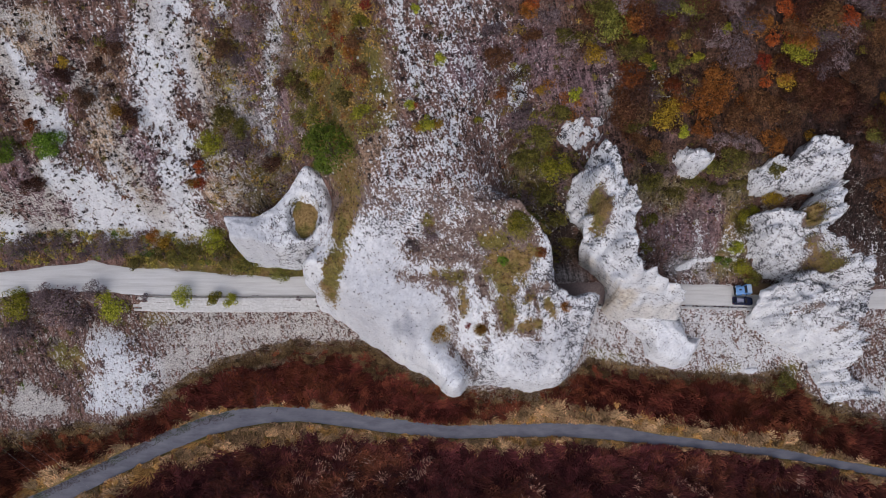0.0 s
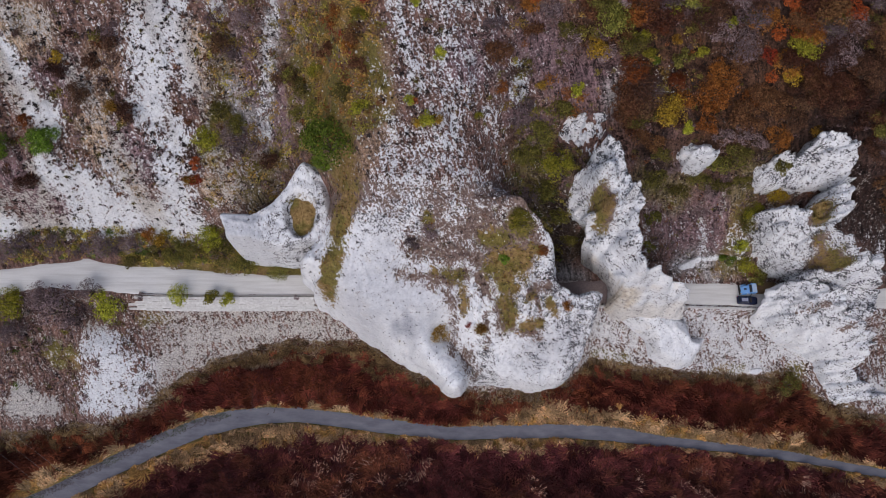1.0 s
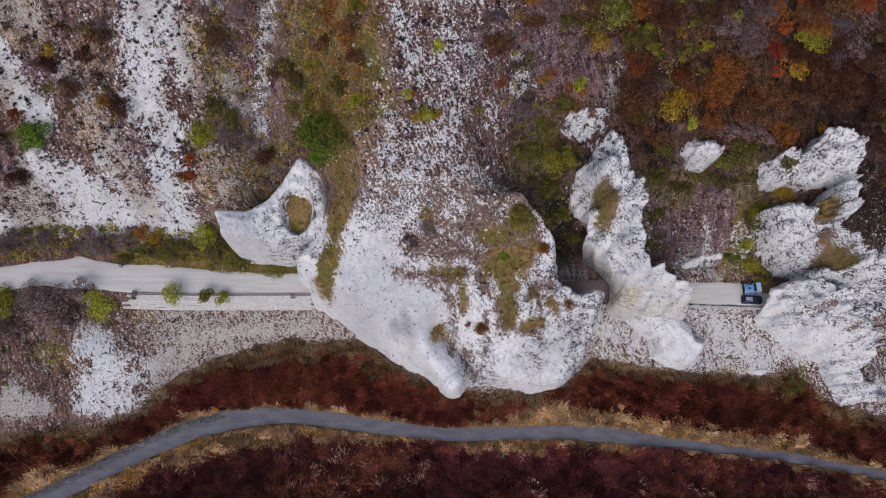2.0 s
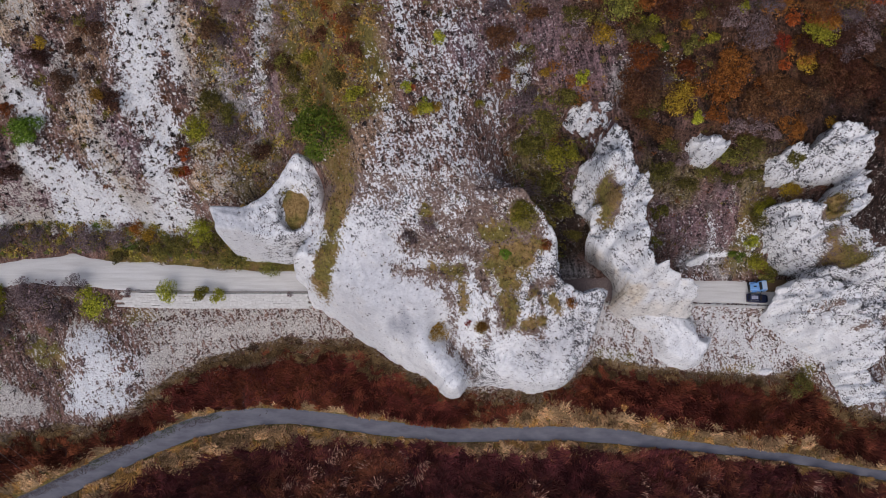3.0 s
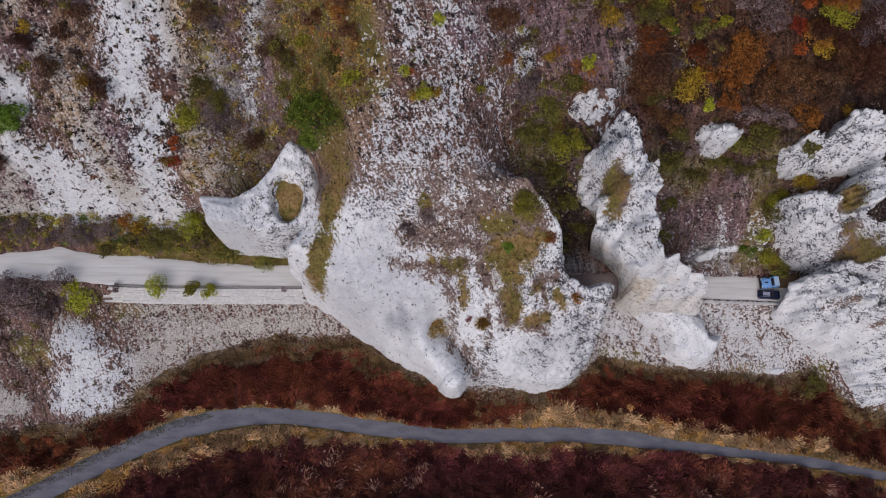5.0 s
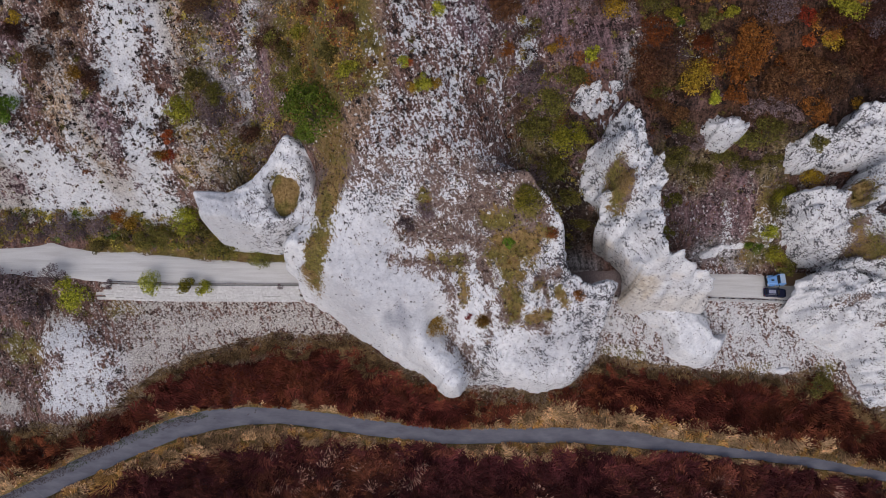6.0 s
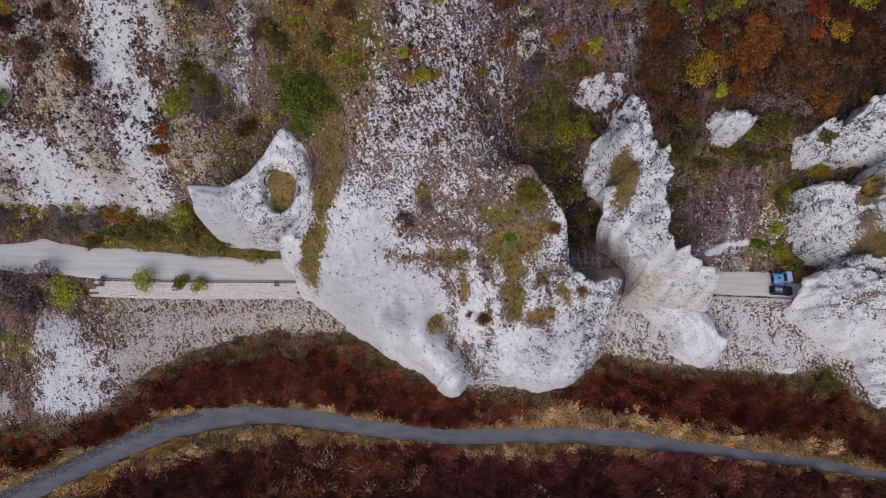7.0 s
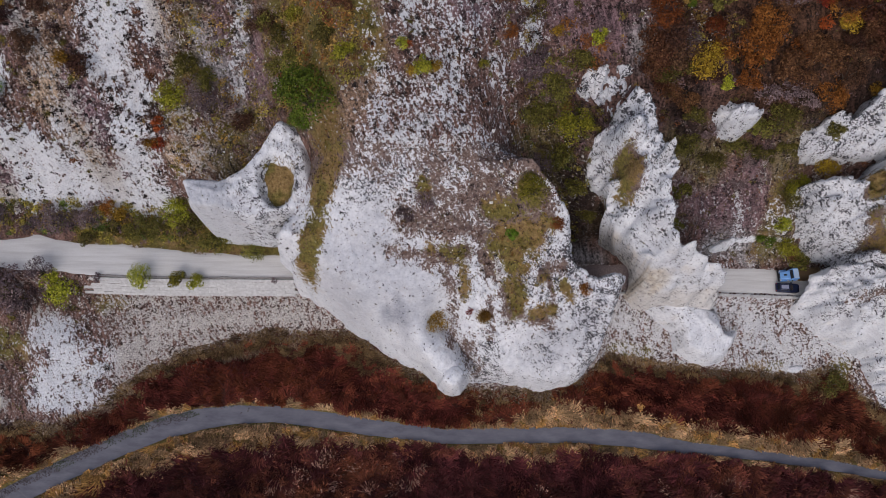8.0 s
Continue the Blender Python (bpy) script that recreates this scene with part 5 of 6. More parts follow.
# the wood on the upper slope: the larger trees one by one
wx, wy = scattered(2400, 14, 96, 48, 86, lambda x, y: 0.55 * smooth(16, 40, x) * smooth(56 - 0.05 * x, 60, y) + 0.35 * smooth(60, 80, x) * smooth(50, 54, y) * (x > 82))
wz = land(wx, wy)
clear = np.ones(len(wx), bool)
for key in ("outcrop", "small", "upper", "middle", "spike"):
    clear &= inside_distance(wx, wy, ROCKS[key][0]) < -2.2
for kind in ("lime", "gold", "red", "orange"):
    for bx, by, br in SHRUBS[kind]:
        clear &= np.hypot(wx - bx, wy - by) > br + 1.2
for x, y, z in list(zip(wx[clear], wy[clear], wz[clear]))[:330]:
    warm, far = float(smooth(25, 60, np.float64(x))), float(smooth(60, 72, np.float64(x)))
    share = np.array([0.2 + 0.16 * warm, 0.26 - 0.1 * warm, 0.24 - 0.04 * warm - 0.08 * far, 0.08 + 0.08 * warm - 0.08 * far, 0.05, 0.04, 0.012, 0.12 + 0.3 * far])
    kind = rng.choice(["rust", "bare", "olive", "orange", "lime", "gold", "red", "umber"], p=share / share.sum())
    shrub(str(kind), float(x), float(y), float(rng.uniform(1.8, 4.2)), z)

# ---------------------------------------------------------------- low growth that nobody could count
TINTS = {
    "violet": (0.155, 0.105, 0.11), "brown": (0.13, 0.075, 0.058), "rust": (0.17, 0.068, 0.03), "olive": (0.135, 0.11, 0.028), "ochre": (0.27, 0.175, 0.052), "lime": (0.25, 0.21, 0.045),
    "orange": (0.23, 0.098, 0.03), "red": (0.18, 0.05, 0.032), "grey": (0.23, 0.19, 0.178), "dark": (0.03, 0.023, 0.023), "near_black": (0.034, 0.017, 0.014), "green": (0.075, 0.1, 0.022),
}


def clumps(name, label, x, y, r, tints, weights, per=26, leaf=0.16, squat=0.8, lift=0.0, tight=0.35, bright=1.0):
    """Many small leafy clumps as one mesh, every clump in one tint."""
    n = len(x)
    z = land(x, y)
    names = list(tints)
    base = np.array([TINTS[t] for t in names])[rng.choice(len(names), n, p=np.array(weights) / np.sum(weights))]
    count = np.maximum(7, (1.5 * per * np.clip(r, 0.2, 2) ** 1.5).astype(int))
    who = np.repeat(np.arange(n), count)
    v = rng.normal(size=(len(who), 3))
    v[:, 2] = np.abs(v[:, 2])
    v /= np.linalg.norm(v, axis=1, keepdims=True)
    reach = (r[who] * rng.uniform(tight, tight + 0.7, len(who)))[:, None]
    wob = 1 + 0.35 * np.sin(3 * np.arctan2(v[:, 1], v[:, 0]) + who * 1.7)[:, None]
    c = np.stack([x, y, z + lift], -1)[who] + v * reach * wob * (1, 1, squat)
    size = 1.35 * leaf * np.clip(r[who], 0.35, 1.3) ** 0.5
    verts, faces = leaf_quads(c, v, size, rng, 0.65)
    me = mesh_of(name, verts, faces, TINTED, False)
    base = base * bright * rng.uniform(0.65, 1.35, (n, 1))
    tint = np.repeat(np.clip(base[who] * rng.uniform(0.88, 1.14, (len(who), 1)), 0, 1), 4, axis=0)
    paint(me, "tint", np.concatenate([tint, np.ones((len(tint), 1))], 1))
    return tagged(new(name, me), label, "scrub", "", "stuff")


def off_rocks(x, y, margin=-0.2):
    ok = np.ones(len(x), bool)
    for key in ROCKS:
        ok &= inside_distance(x, y, ROCKS[key][0]) < margin
    return ok


def up_from_road(x, y):
    return y - knots(x, ROAD_N)


def field(count, x0, x1, y0, y1, keep, lo, hi, rocks=False):
    x, y = scattered(count, x0, x1, y0, y1, keep)
    if not rocks:
        ok = off_rocks(x, y)
        x, y = x[ok], y[ok]
    return x, y, lo + (hi - lo) * rng.uniform(0, 1, len(x)) ** 2


def chalky(x, y):
    return np.maximum(np.maximum(patches(x, y, CHALK_LEFT), 0.9 * patches(x, y, TAN)), patches(x, y, CHALK_MID))


x, y, r = field(3600, -104, -44, 46, 88, lambda x, y: np.clip((0.25 + 0.9 * vnoise(x / 5, y / 11, None, 3)) * (1 - 0.93 * chalky(x, y)), 0, 1), 0.2, 1.0)
clumps("scrub", "dry brown and violet scrub on the chalk slope", x, y, r, ("violet", "brown", "grey", "rust", "olive", "dark", "ochre"), (4, 5, 0.8, 1.3, 1.0, 2.5, 0.9), 26, 0.17)
x, y, r = field(1500, -49, -26, 44, 88, lambda x, y: np.clip(1.2 * vnoise(x / 4, y / 8, None, 4) * (1 - 0.9 * chalky(x, y)), 0, 1), 0.4, 1.5)
clumps("scrub", "grey and olive thicket in a dry gully", x, y, r, ("violet", "olive", "grey", "ochre", "brown", "lime"), (3, 2.6, 4, 2.6, 2, 1.6), 30, 0.15, bright=1.55)
x, y, r = field(1500, -30, -9, 44, 88, lambda x, y: smooth(-30, -25, x) * smooth(-10, -14 + 0.15 * (y - 60), x) * smooth(50, 56, y) * (0.3 + 0.7 * vnoise(x / 3, y / 4, None, 5)), 0.4, 1.7, True)
clumps("scrub", "ochre and green autumn shrubs in a band down the slope", x, y, r, ("ochre", "olive", "lime", "brown", "orange", "red", "rust"), (9, 2.4, 4, 1.2, 1.4, 0.3, 1.2), 40, 0.14, 0.6, bright=1.35)
x, y, r = field(1300, -14, 24, 46, 88, lambda x, y: np.clip((0.15 + 0.5 * smooth(4, 16, x) + 0.5 * vnoise(x / 4, y / 6, None, 6)) * (1 - 0.8 * chalky(x, y)), 0, 1), 0.2, 1.1)
clumps("scrub", "sparse brown scrub among chalk scree", x, y, r, ("violet", "brown", "grey", "olive", "dark", "rust", "ochre"), (3, 3, 2, 1.2, 1.6, 0.8, 0.6), 26, 0.16)
x, y, r = field(1500, 11, 30, 35, 60, lambda x, y: smooth(12, 16, x) * (0.35 + 0.65 * vnoise(x / 3, y / 4, None, 7)) * (up_from_road(x, y) > 1.4), 0.3, 1.05)
clumps("scrub", "dark green thicket in the gully between the rocks", x, y, r, ("olive", "green", "dark", "lime", "brown", "violet", "grey"), (6, 3, 1.5, 2, 2, 1, 1), 40, 0.15, bright=1.4)
# most clumps are near-black, painting in the shade between the trees
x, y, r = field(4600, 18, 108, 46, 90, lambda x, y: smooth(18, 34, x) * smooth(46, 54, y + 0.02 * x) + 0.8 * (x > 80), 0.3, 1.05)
clumps("scrub", "dense rust and violet undergrowth with near-black clumps for the shade between trees", x, y, r, ("rust", "brown", "violet", "olive", "dark", "near_black"), (1.6, 2.4, 1.4, 1.2, 4, 10), 30, 0.15)
x, y, r = field(420, 8, 50, 53, 80, lambda x, y: smooth(8, 14, x) * (0.2 + vnoise(x / 5, y / 5, None, 16)), 0.6, 1.9)
clumps("scrub", "round violet, olive and rust bushes at the edge of the wood", x, y, r, ("violet", "olive", "rust", "ochre", "brown", "lime", "orange"), (5, 4, 2.4, 2, 3, 1.2, 1), 60, 0.14, 0.7, bright=1.1)
x, y, r = field(420, -104, -42, 47, 86, lambda x, y: np.clip((0.2 + vnoise(x / 6, y / 9, None, 17)) * (1 - 1.1 * chalky(x, y)), 0, 1), 0.6, 1.8)
clumps("scrub", "round brown and violet bushes on the chalk slope", x, y, r, ("violet", "olive", "rust", "ochre", "brown", "near_black"), (5, 3, 2.4, 1.6, 5, 2), 60, 0.14, 0.7, bright=1.1)
x, y, r = field(2600, 34, 66, 34, 54, lambda x, y: (0.3 + 0.5 * vnoise(x / 3, y / 3, None, 8)) * (up_from_road(x, y) > 1.2) * np.clip(1 - 0.8 * chalky(x, y), 0, 1), 0.15, 0.8)
clumps("scrub", "low violet-brown scrub on a steep talus slope", x, y, r, ("violet", "brown", "grey", "dark", "olive", "rust"), (5, 4, 2.5, 1.2, 2.6, 1.6), 26, 0.15, bright=1.1)
x, y, r = field(1300, -112, -42, 35, 45, lambda x, y: smooth(0.6, 1.6, up_from_road(x, y)) * smooth(8.4, 7.2, up_from_road(x, y)) * 0.95, 0.3, 1.3)
clumps("scrub", "mixed roadside bushes below the chalk cliff", x, y, r, ("olive", "violet", "green", "brown", "ochre", "lime", "grey"), (5, 2.6, 3.4, 1.0, 2.6, 6, 0.4), 34, 0.17, bright=1.5)
x, y, r = field(1500, -114, -60, 4, 31, lambda x, y: np.clip(smooth(-66, -74, x + 0.2 * (y - 20)) * smooth(29.5, 28.5, y) * (0.2 + vnoise(x / 4, y / 4, None, 9)) * (1 - 1.05 * patches(x, y, CHALK_BANK)), 0, 1) * (y > knots(x, FLOOD_EDGE) + 1), 0.25, 1.2)
clumps("scrub", "violet and olive bushes on the bank below the road", x, y, r, ("violet", "brown", "olive", "green", "grey", "dark"), (5, 3.6, 2.2, 1, 1.4, 1.5), 28, 0.17, bright=1.2)
x, y, r = field(13000, -72, 112, 6, 29, lambda x, y: (0.45 + 0.3 * smooth(25, 35, x)) * (y > knots(x, FLOOD_EDGE) - 0.5) * (y < knots(x, ROAD_S) - 2.8) * (1 - 0.55 * patches(x, y, CHALK_BANK)), 0.12, 0.5)
clumps("scrub", "small dry tufts on the gravelly bank", x, y, r, ("brown", "dark", "olive", "ochre"), (2.5, 9, 1.6, 0.8), 22, 0.12, tight=0.12)

# dark tufts that dot the bare chalk, on the slope and on the rocks
x, y, r = field(6500, -104, 20, 44, 86, lambda x, y: 0.08 + 1.1 * chalky(x, y) * vnoise(x / 4, y / 4, None, 10), 0.3, 0.85)
clumps("tufts", "dark dry tufts dotting the bare chalk", x, y, r, ("dark", "brown", "violet", "olive"), (10, 1.2, 1.0, 1.0), 44, 0.15, tight=0.12)
x, y = rng.uniform(-44, 96, 16000), rng.uniform(8, 58, 16000)
ok = np.zeros(len(x), bool)
for key in ROCKS:
    if key in ("pillar", "slab", "foot"):
        continue
    share = 0.2 if key != "buttress" else np.clip(0.1 + 0.7 * smooth(-3, 8, x) * smooth(12, 20, y) + 0.5 * smooth(27, 36, y), 0, 0.55)
    if key == "horn":
        share = 0.12
    ok |= (inside_distance(x, y, ROCKS[key][0]) > 0.8) & (rng.uniform(0, 1, len(x)) < share * (0.25 + 1.1 * vnoise(x / 2.2, y / 2.2, None, 13)))
x, y = x[ok], y[ok]
clumps("tufts", "dark tufts and lichen cushions on the chalk rocks", x, y, 0.16 + 0.42 * rng.uniform(0, 1, len(x)) ** 2, ("dark", "brown", "violet", "olive"), (9, 1.2, 1.0, 1.2), 26, 0.14, tight=0.12)

# grass and low growth in the hollows on top of the rocks
x, y = rng.uniform(-32, 84, 16000), rng.uniform(18, 52, 16000)
ok = rng.uniform(0, 1, len(x)) < np.maximum(patches(x, y, GRASS_TOP, 0.3), patches(x, y, GRASS, 0.3) * (inside_distance(x, y, BUTTRESS) > 0))
x, y = x[ok], y[ok]
clumps("grass", "ochre and olive grass in the hollows of the rocks", x, y, 0.2 + 0.4 * rng.uniform(0, 1, len(x)), ("ochre", "olive", "lime", "brown", "orange"), (2.6, 5, 2.2, 2.6, 0.5), 20, 0.15, 0.6)
x, y = rng.uniform(-10, 24, 5000), rng.uniform(10, 48, 5000)
ok = rng.uniform(0, 1, len(x)) < 0.75 * patches(x, y, BROWN_TOP, 0.5)
x, y = x[ok], y[ok]
clumps("scrub", "dry violet-brown scrub on top of the buttress", x, y, 0.2 + 0.5 * rng.uniform(0, 1, len(x)) ** 2, ("violet", "brown", "grey", "dark", "rust", "olive"), (4, 4, 2.4, 1.6, 1.2, 1.2), 24, 0.15)


# ---------------------------------------------------------------- reeds
TRACK = [(-69.6, 2.6), (-62, 7.6), (-55, 11.9), (-44, 14.8), (-36, 16.8), (-29, 18.4)]


def reed_bed(count):
    """Blades in leaning tufts; each tuft has its own tint and its own way of leaning."""
    x, y = rng.uniform(-114, 114, count), rng.uniform(-24, 24, count)
    edge = knots(x, FLOOD_EDGE) + 0.7 * fbm(x, y * 0, 6, 3, 21)
    off = line_distance(x, y, RIVER) - river_width(x)
    south = y < np.interp(x, [p[0] for p in RIVER], [p[1] for p in RIVER])
    ok = (y < edge + 0.3) & (off > 0.3) & off_rocks(x, y, 0.1)
    x, y, edge, off, south = x[ok], y[ok], edge[ok], off[ok], south[ok]
    n = len(x)
    # the tuft that a blade belongs to
    u, v = x / 1.5 + 0.5 * fbm(x, y, 3, 2, 110), y / 1.1 + 0.5 * fbm(x, y, 3, 2, 111)
    cu, cv, none = np.floor(u), np.floor(v), np.zeros(n)
    t1, t2, t3 = (hash_grid(cu, cv, none, s) for s in (112, 113, 114))
    big, broad = fbm(x, y, 9, 3, 101), vnoise(x / 14, y / 6, None, 108)
    def tone(*c):
        return np.array(c)[None]
    warm = np.clip(0.9 * (broad - 0.32) + 0.75 * (t1 - 0.5) + 0.06 * smooth(-30, -60, x), 0, 1)[:, None]
    north_tint = tone(0.122, 0.027, 0.02) * (1 - warm) + tone(0.275, 0.083, 0.034) * warm
    south_tint = tone(0.08, 0.02, 0.022) * (1 - warm) + tone(0.25, 0.085, 0.04) * warm
    south_warm = smooth(11, 3, off)[:, None]
    tint = np.where(south[:, None], south_tint * (0.75 + 0.75 * south_warm), north_tint)
    # tone per tuft; the dimming on the right paints in the lens's dark corner
    tint = tint * ((0.55 + 0.9 * t2) * (1 - 0.3 * smooth(50, 80, x) - 0.3 * smooth(-58, -72, x)))[:, None]
    # shorter olive and tan growth below the bank, and a trodden track through it
    near_bank = smooth(5.5, 0.6, edge - y + 2.2 * big) * (~south)
    olive = tone(0.2, 0.128, 0.06) * (0.65 + 0.7 * t3)[:, None]
    tint = np.where((t1 < 0.92 * near_bank)[:, None], olive, tint)
    rim = smooth(2.2, 0.2, edge - y + 1.0 * fbm(x, y, 3, 2, 116)) * (~south)
    tint = np.where((rng.uniform(0, 1, n) < 0.5 * rim)[:, None], tone(0.3, 0.23, 0.17), tint)
    trod = smooth(0.75, 0.3, line_distance(x, y, TRACK) + 0.25 * fbm(x, y, 2.5, 2, 115))
    tint = np.where((rng.uniform(0, 1, n) < 0.85 * trod)[:, None], tone(0.33, 0.24, 0.16), tint)
    # straw and ochre along the water
    p_straw = straw_share(x, y)
    dry = np.where((t2 < np.where(south, 0.62, 0.8))[:, None], tone(0.53, 0.35, 0.19), tone(0.46, 0.26, 0.085)) * (0.5 + 0.9 * t3)[:, None]
    in_straw = rng.uniform(0, 1, n) < 0.95 * smooth(0.25, 0.75, p_straw + 0.5 * (t1 - 0.5))
    tint = np.where(in_straw[:, None], dry, tint)
    # combed pale tufts further out
    combed = (t3 > 0.74) & south & (off > 3) & (off < 15) & (fbm(x, y, 7, 2, 104) > -0.05) & (x > -34)
    tint = np.where((combed & (rng.uniform(0, 1, n) < 0.45))[:, None], tone(0.4, 0.235, 0.18), tint)
    tint = np.clip(tint * rng.uniform(0.75, 1.3, (n, 1)), 0, 1)
    a = 2 * np.pi * (fbm(x, y, 8, 2, 105) * 0.5 + 0.5) * 1.4 + (t1 - 0.5) * 2.4 + rng.normal(size=n) * 0.35
    lean = np.clip(0.55 + 0.75 * t2 + rng.normal(size=n) * 0.22, 0.1, 1.4)
    tall = rng.uniform(1.1, 2.5, n) * (1 - 0.2 * p_straw) * (1 - 0.6 * near_bank) * (1 - 0.6 * trod) * (0.32 + 0.68 * smooth(0.2, 2.6, off))
    z = ground(x, y) - 0.05
    tip = np.stack([x + np.cos(a) * np.sin(lean) * tall, y + np.sin(a) * np.sin(lean) * tall, z + np.cos(lean) * tall], -1)
    w = rng.uniform(0.05, 0.12, n)
    foot = np.stack([x, y, z], -1)
    side = np.stack([-np.sin(a) * w, np.cos(a) * w, np.zeros(n)], -1)
    verts = np.stack([foot, tip - side, tip + side + np.array((0, 0, 0.05))], 1).reshape(-1, 3)
    me = mesh_of("reeds", verts, np.arange(3 * n).reshape(-1, 3), REED, False)
    paint(me, "tint", np.concatenate([np.repeat(tint, 3, 0), np.ones((3 * n, 1))], 1))
    tagged(new("reeds", me), "dense dark red-brown reeds with straw-coloured fringes", "reeds", "", "stuff")


reed_bed(560000)


def floating_weed(count):
    """Dark green scum and mud that float along the north margin of the water."""
    pick = rng.integers(0, len(px) - 1, count)
    reach = river_width(px[pick]) * (1.02 - 0.75 * rng.uniform(0, 1, count) ** 1.6)
    x, y = px[pick] + nx[pick] * reach + rng.normal(size=count) * 0.3, py[pick] + ny[pick] * reach + rng.normal(size=count) * 0.15
    ok = (x > -100) & (x < -38) & (vnoise(x / 2.2, y / 1.0, None, 120) + 0.25 * smooth(-44, -56, x) > 0.52)
    x, y = x[ok], y[ok]
    z = -0.4 + 0.02 * rng.uniform(0, 1, len(x))
    up = np.tile((0.0, 0.0, 1.0), (len(x), 1))
    verts, faces = leaf_quads(np.stack([x, y, z], -1), up, 0.16, rng, 0.97)
    me = mesh_of("floating_weed", verts, faces, TINTED, False)
    mud = vnoise(x / 4, y / 2, None, 121)[:, None] > 0.5
    tint = np.where(mud, (0.05, 0.058, 0.04), (0.07, 0.06, 0.066)) * rng.uniform(0.6, 1.4, (len(x), 1))
    paint(me, "tint", np.concatenate([np.repeat(tint, 4, 0), np.ones((4 * len(x), 1))], 1))
    tagged(new("floating_weed", me), "dark green weed and mud floating at the river's edge", "weed", "", "stuff")


floating_weed(26000)


# ---------------------------------------------------------------- loose chalk stones
def stones(name, label, x, y, size, material):
    n = len(x)
    z = land(x, y)
    corner = np.array([(1, 0, 0), (0, 1, 0), (-1, 0, 0), (0, -1, 0), (0, 0, 1), (0, 0, -0.6)], float)
    v = corner[None] * rng.uniform(0.5, 1.2, (n, 6, 1)) * size[:, None, None] + rng.normal(size=(n, 6, 3)) * size[:, None, None] * 0.16
    a = rng.uniform(0, 6.3, n)
    c, s = np.cos(a)[:, None], np.sin(a)[:, None]
    v = np.stack([v[..., 0] * c - v[..., 1] * s, v[..., 0] * s + v[..., 1] * c, v[..., 2] * 0.75], -1) + np.stack([x, y, z], -1)[:, None]
    f = np.array([(0, 1, 4), (1, 2, 4), (2, 3, 4), (3, 0, 4), (1, 0, 5), (2, 1, 5), (3, 2, 5), (0, 3, 5)])
    me = mesh_of(name, v.reshape(-1, 3), (f[None] + 6 * np.arange(n)[:, None, None]).reshape(-1, 3), material, False)
    return tagged(new(name, me), label, "stones", "", "stuff")


def stone_material():
    n = Nodes("loose_chalk_stone")
    tone = n.geo.outputs["Random Per Island"]
    return n.done(n.mix(n.math("MULTIPLY", n.noise(5.0, 3, 0.6), 0.4), n.ramp(tone, (0.0, (0.4, 0.385, 0.37)), (0.6, (0.64, 0.63, 0.62)), (1.0, (0.78, 0.78, 0.78))), (0.45, 0.42, 0.38)), 0.92)


STONE = stone_material()
x, y = scattered(20000, -72, 110, 6, 29, lambda x, y: 0.75 * (y > knots(x, FLOOD_EDGE) - 0.6) * (y < knots(x, ROAD_S) - 2.7) * (0.3 + 0.7 * vnoise(x / 3, y / 2, None, 14)))
ok = off_rocks(x, y, 0.0)
stones("bank_stones", "scattered pale chalk stones on the bank", x[ok], y[ok], 0.06 + 0.28 * rng.uniform(0, 1, ok.sum()) ** 3, STONE)
x, y = scattered(9000, -104, 66, 40, 88, lambda x, y: (0.16 + 0.7 * np.exp(-((x + 1) / 12) ** 2) * smooth(42, 48, y) + 0.3 * smooth(-45, -55, x)) * (up_from_road(x, y) > 4) * (0.2 + vnoise(x / 3, y / 5, None, 15)) * smooth(90, 40, y + x * 0.5))
ok = off_rocks(x, y, -0.3) | (y > 46)
stones("scree_stones", "broken chalk stones on the scree slopes", x[ok], y[ok], 0.08 + 0.42 * rng.uniform(0, 1, ok.sum()) ** 3, STONE)
x, y = scattered(2600, -12, 12, 12, 46, lambda x, y: np.maximum(0.5 * smooth(33, 38, y), patches(x, y, BROWN_TOP)))
stones("scree_stones", "chalk rubble among scrub on the buttress", x, y, 0.08 + 0.3 * rng.uniform(0, 1, len(x)) ** 3, STONE)
x, y = scattered(2200, 30, 46, 58, 68, lambda x, y: np.exp(-((x - 38) / 5.5) ** 2 - ((y - 63.5) / 2.6) ** 2))
stones("scree_stones", "patch of pale stones in a clearing of the wood", x, y, 0.08 + 0.3 * rng.uniform(0, 1, len(x)) ** 2, STONE)


# ---------------------------------------------------------------- the retaining wall below the road, block by block
wall = tagged(new("retaining_wall"), "sloping retaining wall of pale limestone blocks below the road", "wall", "", "structure")
COURSES, BLOCK_LONG = 6, 3.8
steps = [(-70.6 + i * BLOCK_LONG) for i in range(11)]
bm = bmesh.new()
box(bm, -BLOCK_LONG / 2 + 0.006, BLOCK_LONG / 2 - 0.006, -0.3, 0.3, -0.36, 0.36, 0.03)
block_mesh = bpy.data.meshes.new("block")
bm.to_mesh(block_mesh)
bm.free()
block_mesh.materials.append(BLOCK)
for row_n in range(COURSES):
    u = row_n / (COURSES - 1)
    for i, x0 in enumerate(steps):
        xc = x0 + BLOCK_LONG * (0.5 + 0.5 * (row_n % 2))
        ends = smooth(-71.5, -66.0, np.float64(xc))
        top_z = 6.1 + 2.9 * u * (0.35 + 0.65 * float(ends)) if xc < -66 else 6.1 + 2.9 * u
        yc = float(knots(np.float64(xc), ROAD_S)) - 2.75 + 2.2 * u
        ob = new("block", block_mesh)
        ob.parent = wall
        ob.matrix_basis = Matrix.Translation((xc, yc + rng.uniform(-0.03, 0.03), top_z - 0.25)) @ pose(0, 0, 0, 34 + rng.uniform(-2, 2), 0, rng.uniform(-0.6, 0.6))
